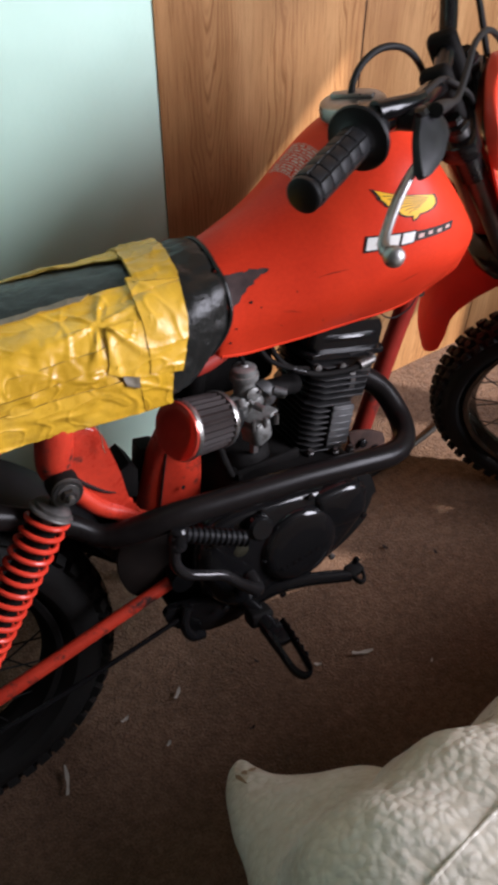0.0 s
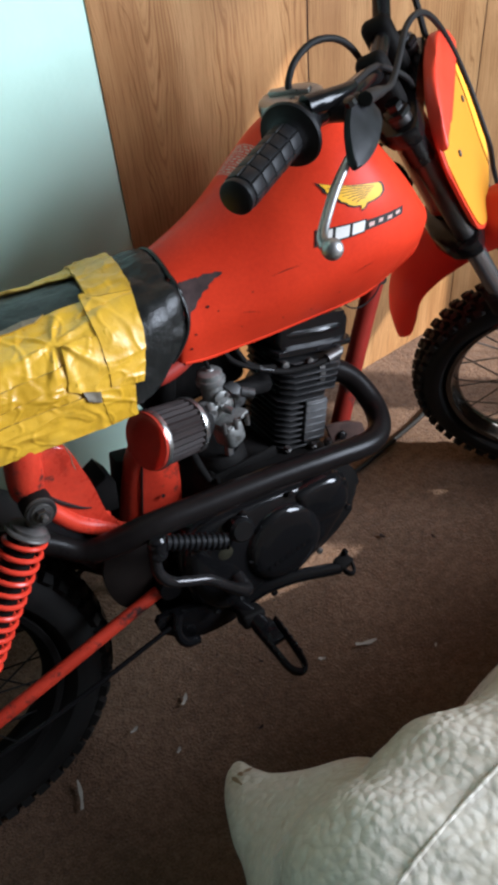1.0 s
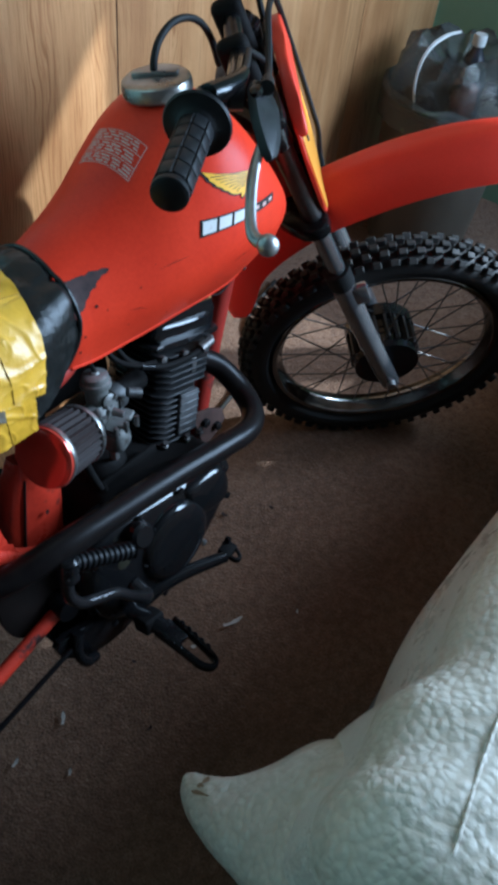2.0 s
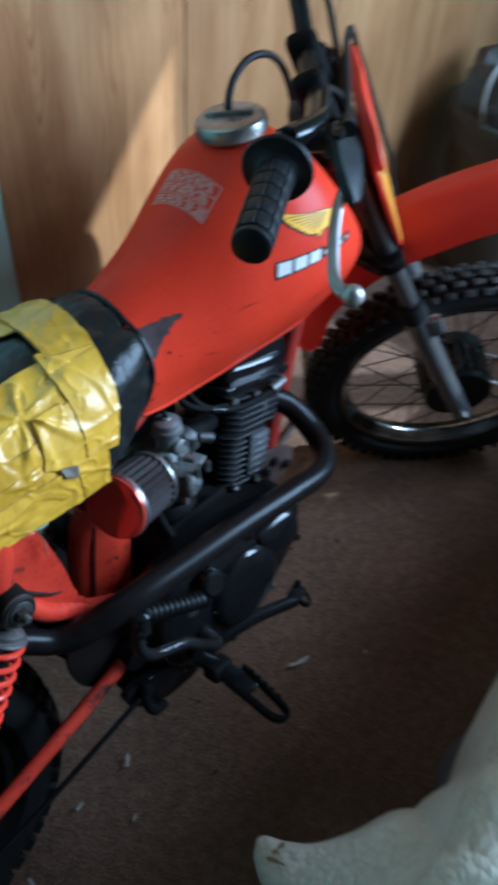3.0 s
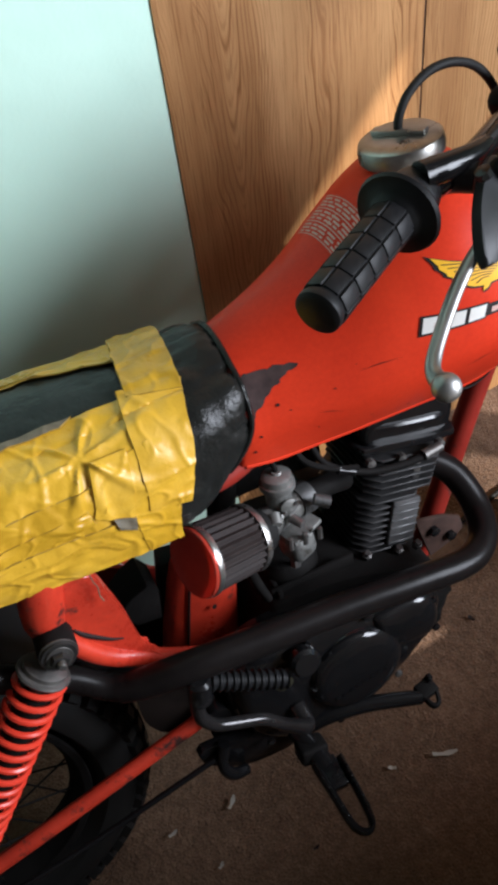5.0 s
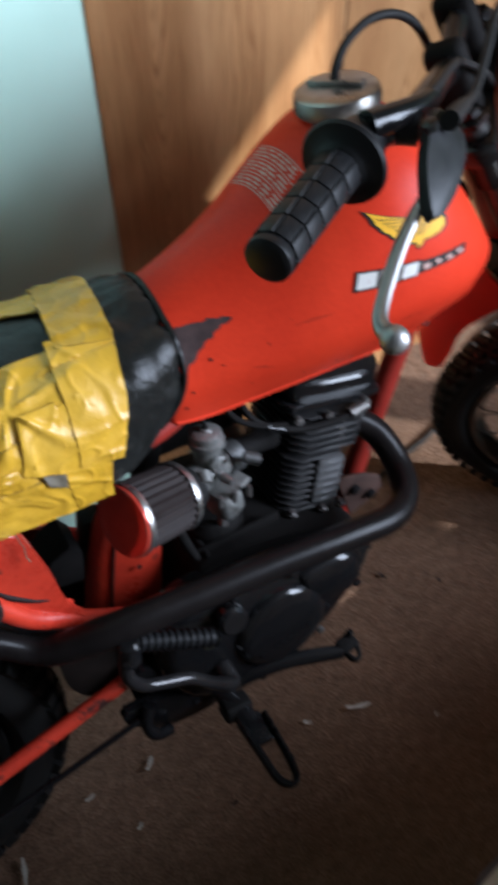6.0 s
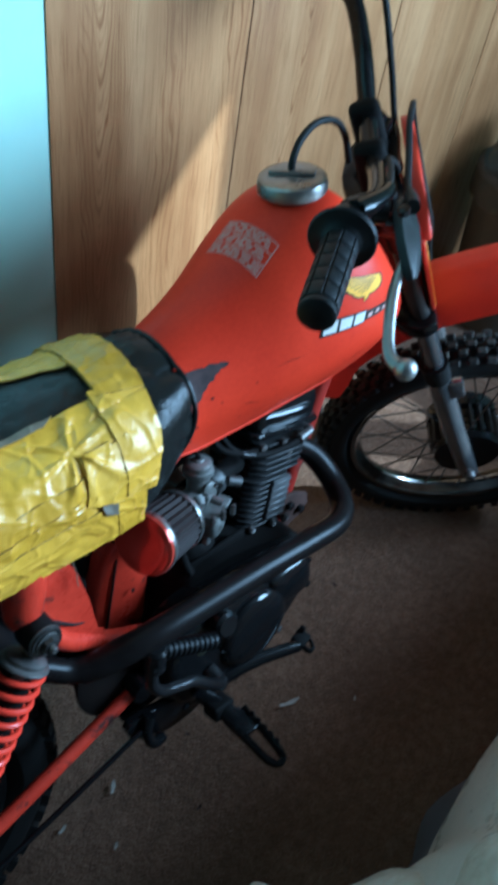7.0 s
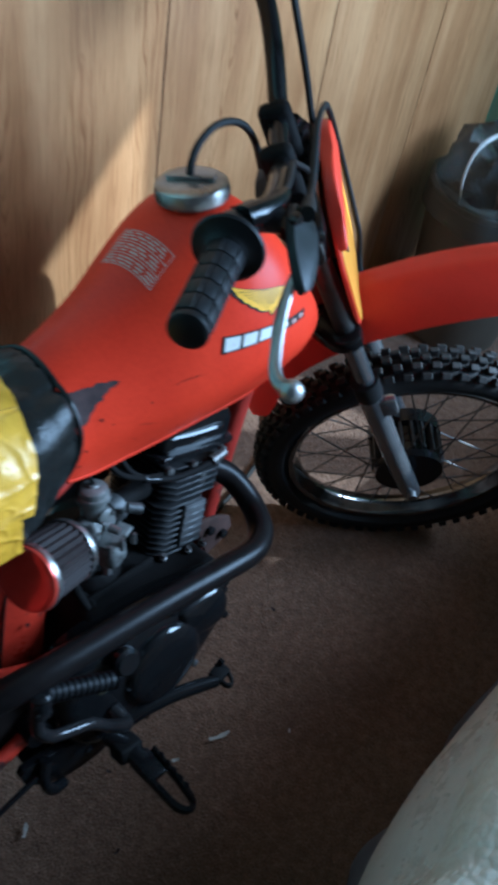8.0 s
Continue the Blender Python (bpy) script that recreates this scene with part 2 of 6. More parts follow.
def wood_material():
    """Flat-sawn veneer: nested pointed arches in each board's middle, straight lines beside them."""
    m, nt, b = material("wood_panelling")
    v = coords(nt)
    xyz = nt.nodes.new("ShaderNodeSeparateXYZ")
    nt.links.new(v, xyz.inputs["Vector"])

    def stretched(sx, sz):
        mp = nt.nodes.new("ShaderNodeMapping")
        mp.inputs["Scale"].default_value = (sx, 1, sz)
        nt.links.new(v, mp.inputs["Vector"])
        return mp.outputs["Vector"]

    sway = calc(nt, "MULTIPLY_ADD", noise_of(nt, stretched(3.0, 1.2), 2.0, 3, 0.5), 0.10, -0.05)
    dx = calc(nt, "SUBTRACT", calc(nt, "FLOORED_MODULO", calc(nt, "ADD", calc(nt, "ADD", xyz.outputs["X"], sway), -0.488), 0.43), 0.215)
    near = calc(nt, "POWER", 2.718, calc(nt, "MULTIPLY", calc(nt, "MULTIPLY", dx, dx), -260.0))
    wide = calc(nt, "SQRT", calc(nt, "ADD", calc(nt, "MULTIPLY", dx, dx), 0.00003))
    slope = calc(nt, "MULTIPLY", calc(nt, "MULTIPLY", xyz.outputs["Z"], 0.12), near)
    g = calc(nt, "SUBTRACT", wide, slope)
    g = calc(nt, "MULTIPLY_ADD", noise_of(nt, stretched(26.0, 3.0), 1.0, 4, 0.6), 0.010, g)
    uneven = calc(nt, "MULTIPLY_ADD", noise_of(nt, stretched(9.0, 0.5), 1.0, 3), 0.075, g)
    line = calc(nt, "SINE", calc(nt, "MULTIPLY", uneven, 640.0))
    fine = calc(nt, "SINE", calc(nt, "MULTIPLY", uneven, 1990.0))
    pores = noise_of(nt, stretched(210.0, 6.0), 2.0, 4, 0.65)
    streak = noise_of(nt, stretched(14.0, 0.6), 1.5, 4, 0.6)
    patchy = noise_of(nt, stretched(16.0, 0.9), 1.0, 3, 0.6)
    blotch = noise_of(nt, v, 6.0, 4, 0.5)
    col = ramp(nt, streak, [(0.3, (0.385, 0.190, 0.074)), (0.5, (0.49, 0.265, 0.110)), (0.70, (0.585, 0.34, 0.155))])
    col = mix(nt, 0.6, col, ramp(nt, blotch, [(0.3, (0.76, 0.71, 0.66)), (0.6, (1.05, 1.05, 1.05))]), "MULTIPLY")
    dark = ramp(nt, calc(nt, "MULTIPLY_ADD", line, 0.5, 0.5), [(0.0, (0.52, 0.41, 0.33)), (0.10, (0.82, 0.75, 0.69)), (0.26, (1, 1, 1))])
    col = mix(nt, ramp(nt, patchy, [(0.40, (0.08, 0.08, 0.08)), (0.62, (1, 1, 1))]), col, dark, "MULTIPLY")
    col = mix(nt, 0.42, col, ramp(nt, calc(nt, "MULTIPLY_ADD", fine, 0.5, 0.5), [(0.0, (0.62, 0.53, 0.45)), (0.4, (1, 1, 1))]), "MULTIPLY")
    pore = ramp(nt, pores, [(0.34, (0.55, 0.46, 0.38)), (0.47, (1, 1, 1))])
    col = mix(nt, 0.75, col, pore, "MULTIPLY")
    # a few small dark knots
    knots = nt.nodes.new("ShaderNodeTexVoronoi")
    knots.inputs["Scale"].default_value = 2.6
    nt.links.new(stretched(1.0, 0.8), knots.inputs["Vector"])
    col = mix(nt, ramp(nt, knots.outputs["Distance"], [(0.012, (0.75, 0.75, 0.75)), (0.030, (0, 0, 0))]), col, (0.13, 0.06, 0.03))
    nt.links.new(col, b.inputs["Base Color"])
    nt.links.new(ramp(nt, streak, [(0.3, (0.46,) * 3), (0.7, (0.36,) * 3)]), b.inputs["Roughness"])
    bump(nt, b, pores, 0.18, 0.0008)
    return m


WOOD = wood_material()


def wall_material():
    m, nt, b = material("green_wall_paint")
    v = coords(nt)
    big, fine = noise_of(nt, v, 2.5, 5), noise_of(nt, v, 130, 5, 0.6)
    col = ramp(nt, big, [(0.3, (0.58, 0.85, 0.715)), (0.7, (0.64, 0.89, 0.765))])
    nt.links.new(col, b.inputs["Base Color"])
    b.inputs["Roughness"].default_value = 0.42
    b.inputs["Specular IOR Level"].default_value = 0.5
    first = bump(nt, b, noise_of(nt, v, 5, 3), 0.3, 0.02)
    bump(nt, b, fine, 0.16, 0.0015, first)
    return m


GREEN = wall_material()
DEEP_GREEN = surface("deep_green_paint", (0.22, 0.38, 0.26), (0.28, 0.45, 0.32), (0.5, 0.65), grain=90, patch=3, relief=0.2)
# dark only to hold down the light bounced by unseen surfaces
PLASTER = surface("low_bounce_plaster", (0.070, 0.060, 0.052), (0.105, 0.092, 0.080), (0.6, 0.8), grain=80, patch=3, relief=0.2)


def carpet_material():
    m, nt, b = material("brown_carpet")
    v = coords(nt)
    tufts = nt.nodes.new("ShaderNodeTexVoronoi")
    tufts.inputs["Scale"].default_value = 240.0
    nt.links.new(v, tufts.inputs["Vector"])
    fine, mid, big = noise_of(nt, v, 420, 4, 0.7), noise_of(nt, v, 60, 6, 0.7), noise_of(nt, v, 5, 5)
    col = ramp(nt, mid, [(0.3, (0.118, 0.070, 0.045)), (0.52, (0.185, 0.114, 0.073)), (0.75, (0.255, 0.163, 0.110))])
    dark = ramp(nt, big, [(0.32, (0.72, 0.68, 0.64)), (0.68, (1.06, 1.04, 1.02))])
    col = mix(nt, 1.0, col, dark, "MULTIPLY")
    grain = ramp(nt, fine, [(0.34, (0.5, 0.47, 0.45)), (0.56, (1.1, 1.1, 1.1))])
    col = mix(nt, 0.8, col, grain, "MULTIPLY")
    nt.links.new(col, b.inputs["Base Color"])
    b.inputs["Roughness"].default_value = 0.95
    b.inputs["Specular IOR Level"].default_value = 0.1
    b.inputs["Sheen Weight"].default_value = 0.15
    first = bump(nt, b, tufts.outputs["Distance"], 0.6, 0.004)
    bump(nt, b, mid, 0.7, 0.008, first)
    return m


CARPET = carpet_material()


def leather_material():
    m, nt, b = material("cream_leather")
    v = coords(nt)
    col = ramp(nt, noise_of(nt, v, 3, 4), [(0.3, (0.52, 0.485, 0.415)), (0.7, (0.61, 0.575, 0.50))])
    grime = ramp(nt, noise_of(nt, v, 14, 7, 0.7), [(0.3, (0.74, 0.71, 0.62)), (0.6, (1, 1, 1))])
    col = mix(nt, 0.6, col, grime, "MULTIPLY")
    warp = nt.nodes.new("ShaderNodeTexNoise")
    warp.inputs["Scale"].default_value = 40.0
    nt.links.new(v, warp.inputs["Vector"])
    bent = mix(nt, 0.012, v, warp.outputs["Color"], "ADD")
    cells = nt.nodes.new("ShaderNodeTexVoronoi")
    cells.feature = "SMOOTH_F1"
    cells.inputs["Scale"].default_value = 112.0
    cells.inputs["Smoothness"].default_value = 0.35
    nt.links.new(bent, cells.inputs["Vector"])
    dome = calc(nt, "SUBTRACT", 1.0, cells.outputs["Distance"])
    # the valleys of the grain are darker and browner
    valley = ramp(nt, cells.outputs["Distance"], [(0.45, (1, 1, 1)), (0.85, (0.8, 0.76, 0.7))])
    col = mix(nt, 0.6, col, valley, "MULTIPLY")
    nt.links.new(col, b.inputs["Base Color"])
    b.inputs["Roughness"].default_value = 0.36
    fold = noise_of(nt, v, 22, 4, 0.55, 0.6)
    first = bump(nt, b, fold, 0.24, 0.012)
    second = bump(nt, b, dome, 0.38, 0.005, first)
    bump(nt, b, noise_of(nt, v, 420, 3), 0.15, 0.0008, second)
    return m


LEATHER = leather_material()
LEATHER_SMOOTH = surface("smooth_cream_leather", (0.52, 0.485, 0.42), (0.64, 0.60, 0.53), (0.22, 0.36), grain=70, patch=6, relief=0.8, depth=0.004, stain=((0.24, 0.17, 0.12), 24, 0.66))
SKIRT = surface("grey_skirt_cloth", (0.15, 0.15, 0.175), (0.23, 0.23, 0.26), (0.7, 0.9), grain=260, patch=9, relief=0.3, spec=0.2)
STAIN = surface("brown_stain", (0.16, 0.1, 0.05), (0.28, 0.2, 0.12), (0.5, 0.7), grain=160, patch=60, relief=0.2)
BIN_PLASTIC = surface("grey_bin_plastic", (0.055, 0.046, 0.035), (0.09, 0.076, 0.059), (0.4, 0.55), grain=150, patch=8, relief=0.1)
BAG_WHITE = surface("white_plastic", (0.46, 0.47, 0.46), (0.60, 0.61, 0.60), (0.25, 0.4), grain=60, patch=20, relief=0.3, depth=0.003)
BOTTLE_DARK = surface("dark_bottle", (0.02, 0.022, 0.03), (0.04, 0.042, 0.05), (0.12, 0.25), grain=60, patch=10, relief=0.05)
BOTTLE_RED = surface("red_brown_bottle", (0.1, 0.03, 0.02), (0.16, 0.06, 0.04), (0.2, 0.35), grain=60, patch=10, relief=0.05)
BOTTLE_GREEN = surface("green_wrapper", (0.06, 0.13, 0.03), (0.13, 0.22, 0.06), (0.25, 0.4), grain=60, patch=20, relief=0.3, depth=0.003)


def bag_material():
    m, nt, b = material("clear_plastic_bag")
    b.inputs["Base Color"].default_value = (0.48, 0.50, 0.48, 1)
    b.inputs["Roughness"].default_value = 0.14
    b.inputs["Transmission Weight"].default_value = 0.9
    b.inputs["IOR"].default_value = 1.22
    bump(nt, b, noise_of(nt, coords(nt), 35, 5), 0.8, 0.01)
    return m


BAG = bag_material()


# ---- mesh helpers ----
def part(name, bm, mat, parent=None, label="", smooth=True, angle=40):
    """Links a bmesh as one mesh object, under a thing or a part where one is given."""
    me = bpy.data.meshes.new(name)
    bmesh.ops.recalc_face_normals(bm, faces=bm.faces)
    for f in bm.faces:
        f.smooth = smooth
    if smooth:
        for e in bm.edges:
            if len(e.link_faces) == 2 and e.calc_face_angle(0) > radians(angle):
                e.smooth = False
    bm.to_mesh(me)
    bm.free()
    for m in mat if isinstance(mat, (list, tuple)) else [mat]:
        me.materials.append(m)
    ob = new(name, me)
    ob.parent = parent
    if label:
        ob["label"] = label
    return ob


def spline(points, n=8):
    """A smooth line through points (any width of tuple)."""
    P = [np.array(p, float) for p in points]
    P = [2 * P[0] - P[1]] + P + [2 * P[-1] - P[-2]]
    out = []
    for i in range(1, len(P) - 2):
        a, b, c, d = P[i - 1 : i + 3]
        for k in range(n):
            t = k / n
            out.append(0.5 * (2 * b + (c - a) * t + (2 * a - 5 * b + 4 * c - d) * t * t + (3 * b - a - 3 * c + d) * t**3))
    out.append(P[-2])
    return out


def loft(rings, closed=True, caps=True, bm=None, mat_index=0):
    """Faces between rings of equally many points."""
    bm = bm or bmesh.new()
    vs = [[bm.verts.new(tuple(p)) for p in ring] for ring in rings]
    n = len(rings[0])
    for a, b in zip(vs, vs[1:]):
        for i in range(n if closed else n - 1):
            j = (i + 1) % n
            bm.faces.new((a[i], a[j], b[j], b[i])).material_index = mat_index
    if caps and closed:
        bm.faces.new(vs[0][::-1]).material_index = mat_index
        bm.faces.new(vs[-1]).material_index = mat_index
    return bm


def sweep(points, radius, sides=14, smooth=6, bm=None, flat=1.0, caps=True, up=(0.13, 0.31, 0.94)):
    """A round bar along a smooth line; radius is one number or one for each point."""
    r = [radius] * len(points) if isinstance(radius, (float, int)) else list(radius)
    line = spline([(*p, q) for p, q in zip(points, r)], smooth) if smooth > 1 else [np.array((*p, q), float) for p, q in zip(points, r)]
    ctr = [Vector(p[:3]) for p in line]
    rings, side = [], None
    for i, c in enumerate(ctr):
        way = (ctr[min(i + 1, len(ctr) - 1)] - ctr[max(i - 1, 0)]).normalized()
        side = way.cross(Vector(up)).normalized() if side is None else (side - way * side.dot(way)).normalized()
        other = way.cross(side)
        rr = float(line[i][3])
        rings.append([c + rr * (math.cos(a) * side + flat * math.sin(a) * other) for a in (2 * math.pi * k / sides for k in range(sides))])
    return loft(rings, bm=bm, caps=caps)


def lathe(profile, sides=40, m=Matrix(), bm=None, arc=2 * math.pi):
    """A turned shape round the local z axis from (radius, height) pairs, laid by m."""
    bm = bm or bmesh.new()
    rings = []
    for r, h in profile:
        rings.append([m @ Vector((r * math.cos(a), r * math.sin(a), h)) for a in (arc * k / sides for k in range(sides))])
    return loft(rings, bm=bm, caps=True)


def axis_pose(at, way, turn=0.0):
    """A pose whose z axis points along way."""
    return Matrix.Translation(at) @ Vector(way).to_track_quat("Z", "Y").to_matrix().to_4x4() @ Matrix.Rotation(turn, 4, "Z")


def block(size, m=Matrix(), bevel=0.003, bm=None, segments=2):
    bm2 = bmesh.new()
    bmesh.ops.create_cube(bm2, size=1.0, matrix=Matrix.Diagonal((*size, 1)))
    if bevel:
        bmesh.ops.bevel(bm2, geom=bm2.edges[:], offset=bevel, segments=segments, affect="EDGES", profile=0.5)
    bm2.transform(m)
    return joined(bm, bm2)


def joined(bm, extra):
    """Adds one bmesh to another."""
    if bm is None:
        return extra
    me = bpy.data.meshes.new("temporary")
    extra.to_mesh(me)
    bm.from_mesh(me)
    bpy.data.meshes.remove(me)
    extra.free()
    return bm


def plate_shape(outline, thick, m=Matrix(), bevel=0.002, bm=None, segments=2):
    """A flat shape from an outline in local x, y, of a thickness along z, with rounded rims."""
    bm2 = bmesh.new()
    lo = [bm2.verts.new((x, y, -thick / 2)) for x, y in outline]
    hi = [bm2.verts.new((x, y, thick / 2)) for x, y in outline]
    n = len(outline)
    rims = []
    for ring, flip in ((lo, True), (hi, False)):
        f = bm2.faces.new(ring[::-1] if flip else ring)
        rims += list(f.edges)
    for i in range(n):
        j = (i + 1) % n
        bm2.faces.new((lo[i], lo[j], hi[j], hi[i]))
    if bevel:
        bmesh.ops.bevel(bm2, geom=rims, offset=bevel, segments=segments, affect="EDGES", profile=0.5)
    bm2.transform(m)
    return joined(bm, bm2)


def rounded(outline, n=5):
    """A closed outline with its corners smoothed through the given points."""
    P = [np.array(p, float) for p in outline]
    out, k = [], len(P)
    for i in range(k):
        a, b, c, d = P[i - 1], P[i], P[(i + 1) % k], P[(i + 2) % k]
        for s in range(n):
            t = s / n
            out.append(tuple(0.5 * (2 * b + (c - a) * t + (2 * a - 5 * b + 4 * c - d) * t * t + (3 * b - a - 3 * c + d) * t**3)))
    return out


def empty(name, m, label, category, group="", kind=""):
    ob = new(name)
    ob.empty_display_size = 0.05
    ob.matrix_world = m
    return tagged(ob, label, category, group, kind)


# ---- the room ----
X0, X1, Y0, Y1, H = -1.6, 2.27, -1.9, 1.1, 2.5
PANEL = 0.626


def wall_box(name, lo, hi, mat):
    size = [b - a for a, b in zip(lo, hi)]
    bm = block(size, Matrix.Translation([(a + b) / 2 for a, b in zip(lo, hi)]), 0)
    return tagged(part(name, bm, mat, smooth=False), kind="structure")


def floor_sheet():
    bm = bmesh.new()
    nx, ny = 190, 150
    vs = []
    for j in range(ny + 1):
        row = []
        for i in range(nx + 1):
            x, y = X0 + (X1 - X0) * i / nx, Y0 + (Y1 - Y0) * j / ny
            z = 0.0035 * (noise.noise((x * 5, y * 5, 3.0)) + 0.6 * noise.noise((x * 23, y * 23, 9.0)))
            row.append(bm.verts.new((x, y, z)))
        vs.append(row)
    for j in range(ny):
        for i in range(nx):
            bm.faces.new((vs[j][i], vs[j][i + 1], vs[j + 1][i + 1], vs[j + 1][i]))
    return tagged(part("floor", bm, CARPET), "worn brown cut-pile carpet", "floor", kind="structure")


floor_sheet()
tagged(wall_box("wall_north", (X0, Y1, -0.05), (X1 + 0.12, Y1 + 0.12, H), GREEN), "pale green painted wall behind the motorcycle", "wall")
# unseen walls and ceiling close the room, kept dark to limit fill light
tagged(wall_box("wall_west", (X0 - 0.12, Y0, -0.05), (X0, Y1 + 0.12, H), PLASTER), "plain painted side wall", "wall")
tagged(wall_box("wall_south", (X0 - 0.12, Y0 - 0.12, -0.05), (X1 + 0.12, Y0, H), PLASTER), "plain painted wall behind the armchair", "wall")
tagged(wall_box("ceiling", (X0 - 0.12, Y0 - 0.12, H), (X1 + 0.12, Y1 + 0.12, H + 0.1), PLASTER), "plain ceiling kept dark to cut bounced light", "ceiling")
# east wall with a tall window and a lower casement beside it
WIN_Y0, WIN_Y1, WIN_Z0, WIN_Z1, CAS_Y1, CAS_Z1 = -1.40, -0.289, 0.85, 2.245, 0.16, 1.37
east = None
for lo, hi in (((Y0, -0.05), (WIN_Y0, H)), ((WIN_Y0, -0.05), (CAS_Y1, WIN_Z0)), ((WIN_Y0, WIN_Z1), (WIN_Y1, H)), ((WIN_Y1, CAS_Z1), (CAS_Y1, H)), ((CAS_Y1, -0.05), (Y1, H)), ((WIN_Y1, WIN_Z0), (WIN_Y1 + 0.04, CAS_Z1))):
    east = block((0.12, hi[0] - lo[0], hi[1] - lo[1]), Matrix.Translation((X1 + 0.06, (lo[0] + hi[0]) / 2, (lo[1] + hi[1]) / 2)), 0, east)
tagged(part("wall_east", east, DEEP_GREEN, smooth=False), "deep green painted side wall with a window", "wall", kind="structure")

# unseen bars and sheets, added across the tall window to block parts of the sun
window = empty("window_1", Matrix.Translation((X1 + 0.06, 0, WIN_Z0)), "tall window opening with added bars and sheets that block the sun", "window", kind="structure")
part("sun_block_post", block((0.05, 0.036, WIN_Z1 - WIN_Z0), Matrix.Translation((0, -0.868, (WIN_Z1 - WIN_Z0) / 2)), 0.004), BIN_PLASTIC, window)
for y0, y1 in ((WIN_Y0, -0.886), (-0.850, WIN_Y1)):
    part("sun_block_rail", block((0.046, y1 - y0, 0.16), Matrix.Translation((0, (y0 + y1) / 2, 1.510 - WIN_Z0)), 0.004), BIN_PLASTIC, window)
for y0, y1 in ((WIN_Y0, -0.886), (-0.850, -0.602)):
    part("sun_block_sheet", block((0.012, y1 - y0, WIN_Z1 - 1.985), Matrix.Translation((0, (y0 + y1) / 2, (WIN_Z1 + 1.985) / 2 - WIN_Z0)), 0.003), SKIRT, window, "grey sheet added to block the sun")

# wood panelling: boards between grooves, proud of the painted wall
panelling = empty("wall_panelling", Matrix(), "medium-brown wood-grain wall panelling with dark grooves", "wall panelling", kind="structure")
EDGES = [PANEL, 0.988, 1.405, 1.82, 2.268]
for a, b in zip(EDGES, EDGES[1:]):
    bm = block((b - a - 0.003, 0.0014, H + 0.015), Matrix.Translation(((a + b) / 2, Y1 - 0.0016, H / 2 - 0.0125)), 0.0005)
    part("board", bm, WOOD, panelling)
part("groove_backing", block((EDGES[-1] - PANEL - 0.01, 0.0007, H - 0.02), Matrix.Translation(((PANEL + EDGES[-1]) / 2, Y1 - 0.0004, H / 2)), 0), RUST, panelling)

# ---- the motorcycle ----
BIKE = pose(0, 0.734, 0, 0, 0, -5.62) @ pose(0, 0, 0, -9.92, 0, 0)
bike = empty("motorcycle", BIKE, "small red off-road motorcycle with a yellow-taped seat, leaning on its stand", "motorcycle")

# steering: local axes are ahead of the steering axis, to the left, and up along it
RAKE, STEER, HEAD = radians(27), radians(-47.35), Vector((0.88, 0, 0.75))
AX, FWD = Vector((-math.sin(RAKE), 0, math.cos(RAKE))), Vector((math.cos(RAKE), 0, math.sin(RAKE)))
FRONT = Matrix.Translation(HEAD) @ Matrix.Rotation(STEER, 4, AX) @ Matrix(((FWD.x, 0, AX.x, 0), (0, 1, 0, 0), (FWD.z, 0, AX.z, 0), (0, 0, 0, 1)))


def front(bm):
    bm.transform(FRONT)
    return bm


# tank: half width, low and high edge along x
TANK = [
    (0.478, 0.050, 0.614, 0.708),
    (0.488, 0.066, 0.603, 0.719),
    (0.520, 0.071, 0.597, 0.731),
    (0.560, 0.080, 0.595, 0.746),
    (0.600, 0.091, 0.593, 0.766),
    (0.640, 0.102, 0.592, 0.793),
    (0.680, 0.110, 0.591, 0.818),
    (0.715, 0.113, 0.590, 0.829),
    (0.750, 0.112, 0.592, 0.822),
    (0.785, 0.105, 0.603, 0.789),
    (0.815, 0.094, 0.630, 0.744),
    (0.838, 0.077, 0.650, 0.703),
    (0.852, 0.054, 0.660, 0.686),
    (0.860, 0.020, 0.666, 0.677),
]


def tank_rim(x, w):
    """Half width of the bottom rim, drawn in under the flanks."""
    k = min(1.0, max(0.0, (x - 0.785) / 0.04))
    return min(w * 0.9, 0.057) * (1 - k) + 0.85 * w * k


def tank_ring(x, w, lo, hi, n=22):
    """A section: domed top, full flank, tucked in to a firm bottom rim and a flat floor."""
    h = hi - lo
    half = []
    for k in range(n + 1):
        a = 0.5 * math.pi * k / n
        k1 = min(1.0, max(0.0, (x - 0.50) / 0.20))  # the waist by the seat is rounder
        half.append((w * math.sin(a) ** (1.22 - 0.30 * k1), lo + 0.36 * h + 0.64 * h * math.cos(a) ** (0.98 - 0.12 * k1)))
    for k in range(1, 9):
        t = k / 8
        half.append((w + (tank_rim(x, w) - w) * t**1.5, lo + 0.36 * h * (1 - t)))
    for k in range(1, 4):
        half.append((tank_rim(x, w) * (1 - k / 4), lo + 0.004 * k))
    return [(x, y, z) for y, z in half] + [(x, 0.0, lo + 0.014)] + [(x, -y, z) for y, z in half[:0:-1]]


stations = spline(TANK, 5)
tank_bm = loft([tank_ring(*s) for s in stations])

TANK_TREE = BVHTree.FromBMesh(tank_bm)
tank = part("fuel_tank", tank_bm, RED, bike, "scuffed red steel fuel tank", angle=60)


def on_tank(x, z, lift=0.0008):
    """The place on the tank's right flank at x, z."""
    hit, nrm, _, _ = TANK_TREE.ray_cast(Vector((x, -0.4, z)), Vector((0, 1, 0)))
    if hit is None:
        hit, nrm = Vector((x, -0.1, z)), Vector((0, -1, 0))
    return hit + Vector((0, -lift, 0.3 * lift))


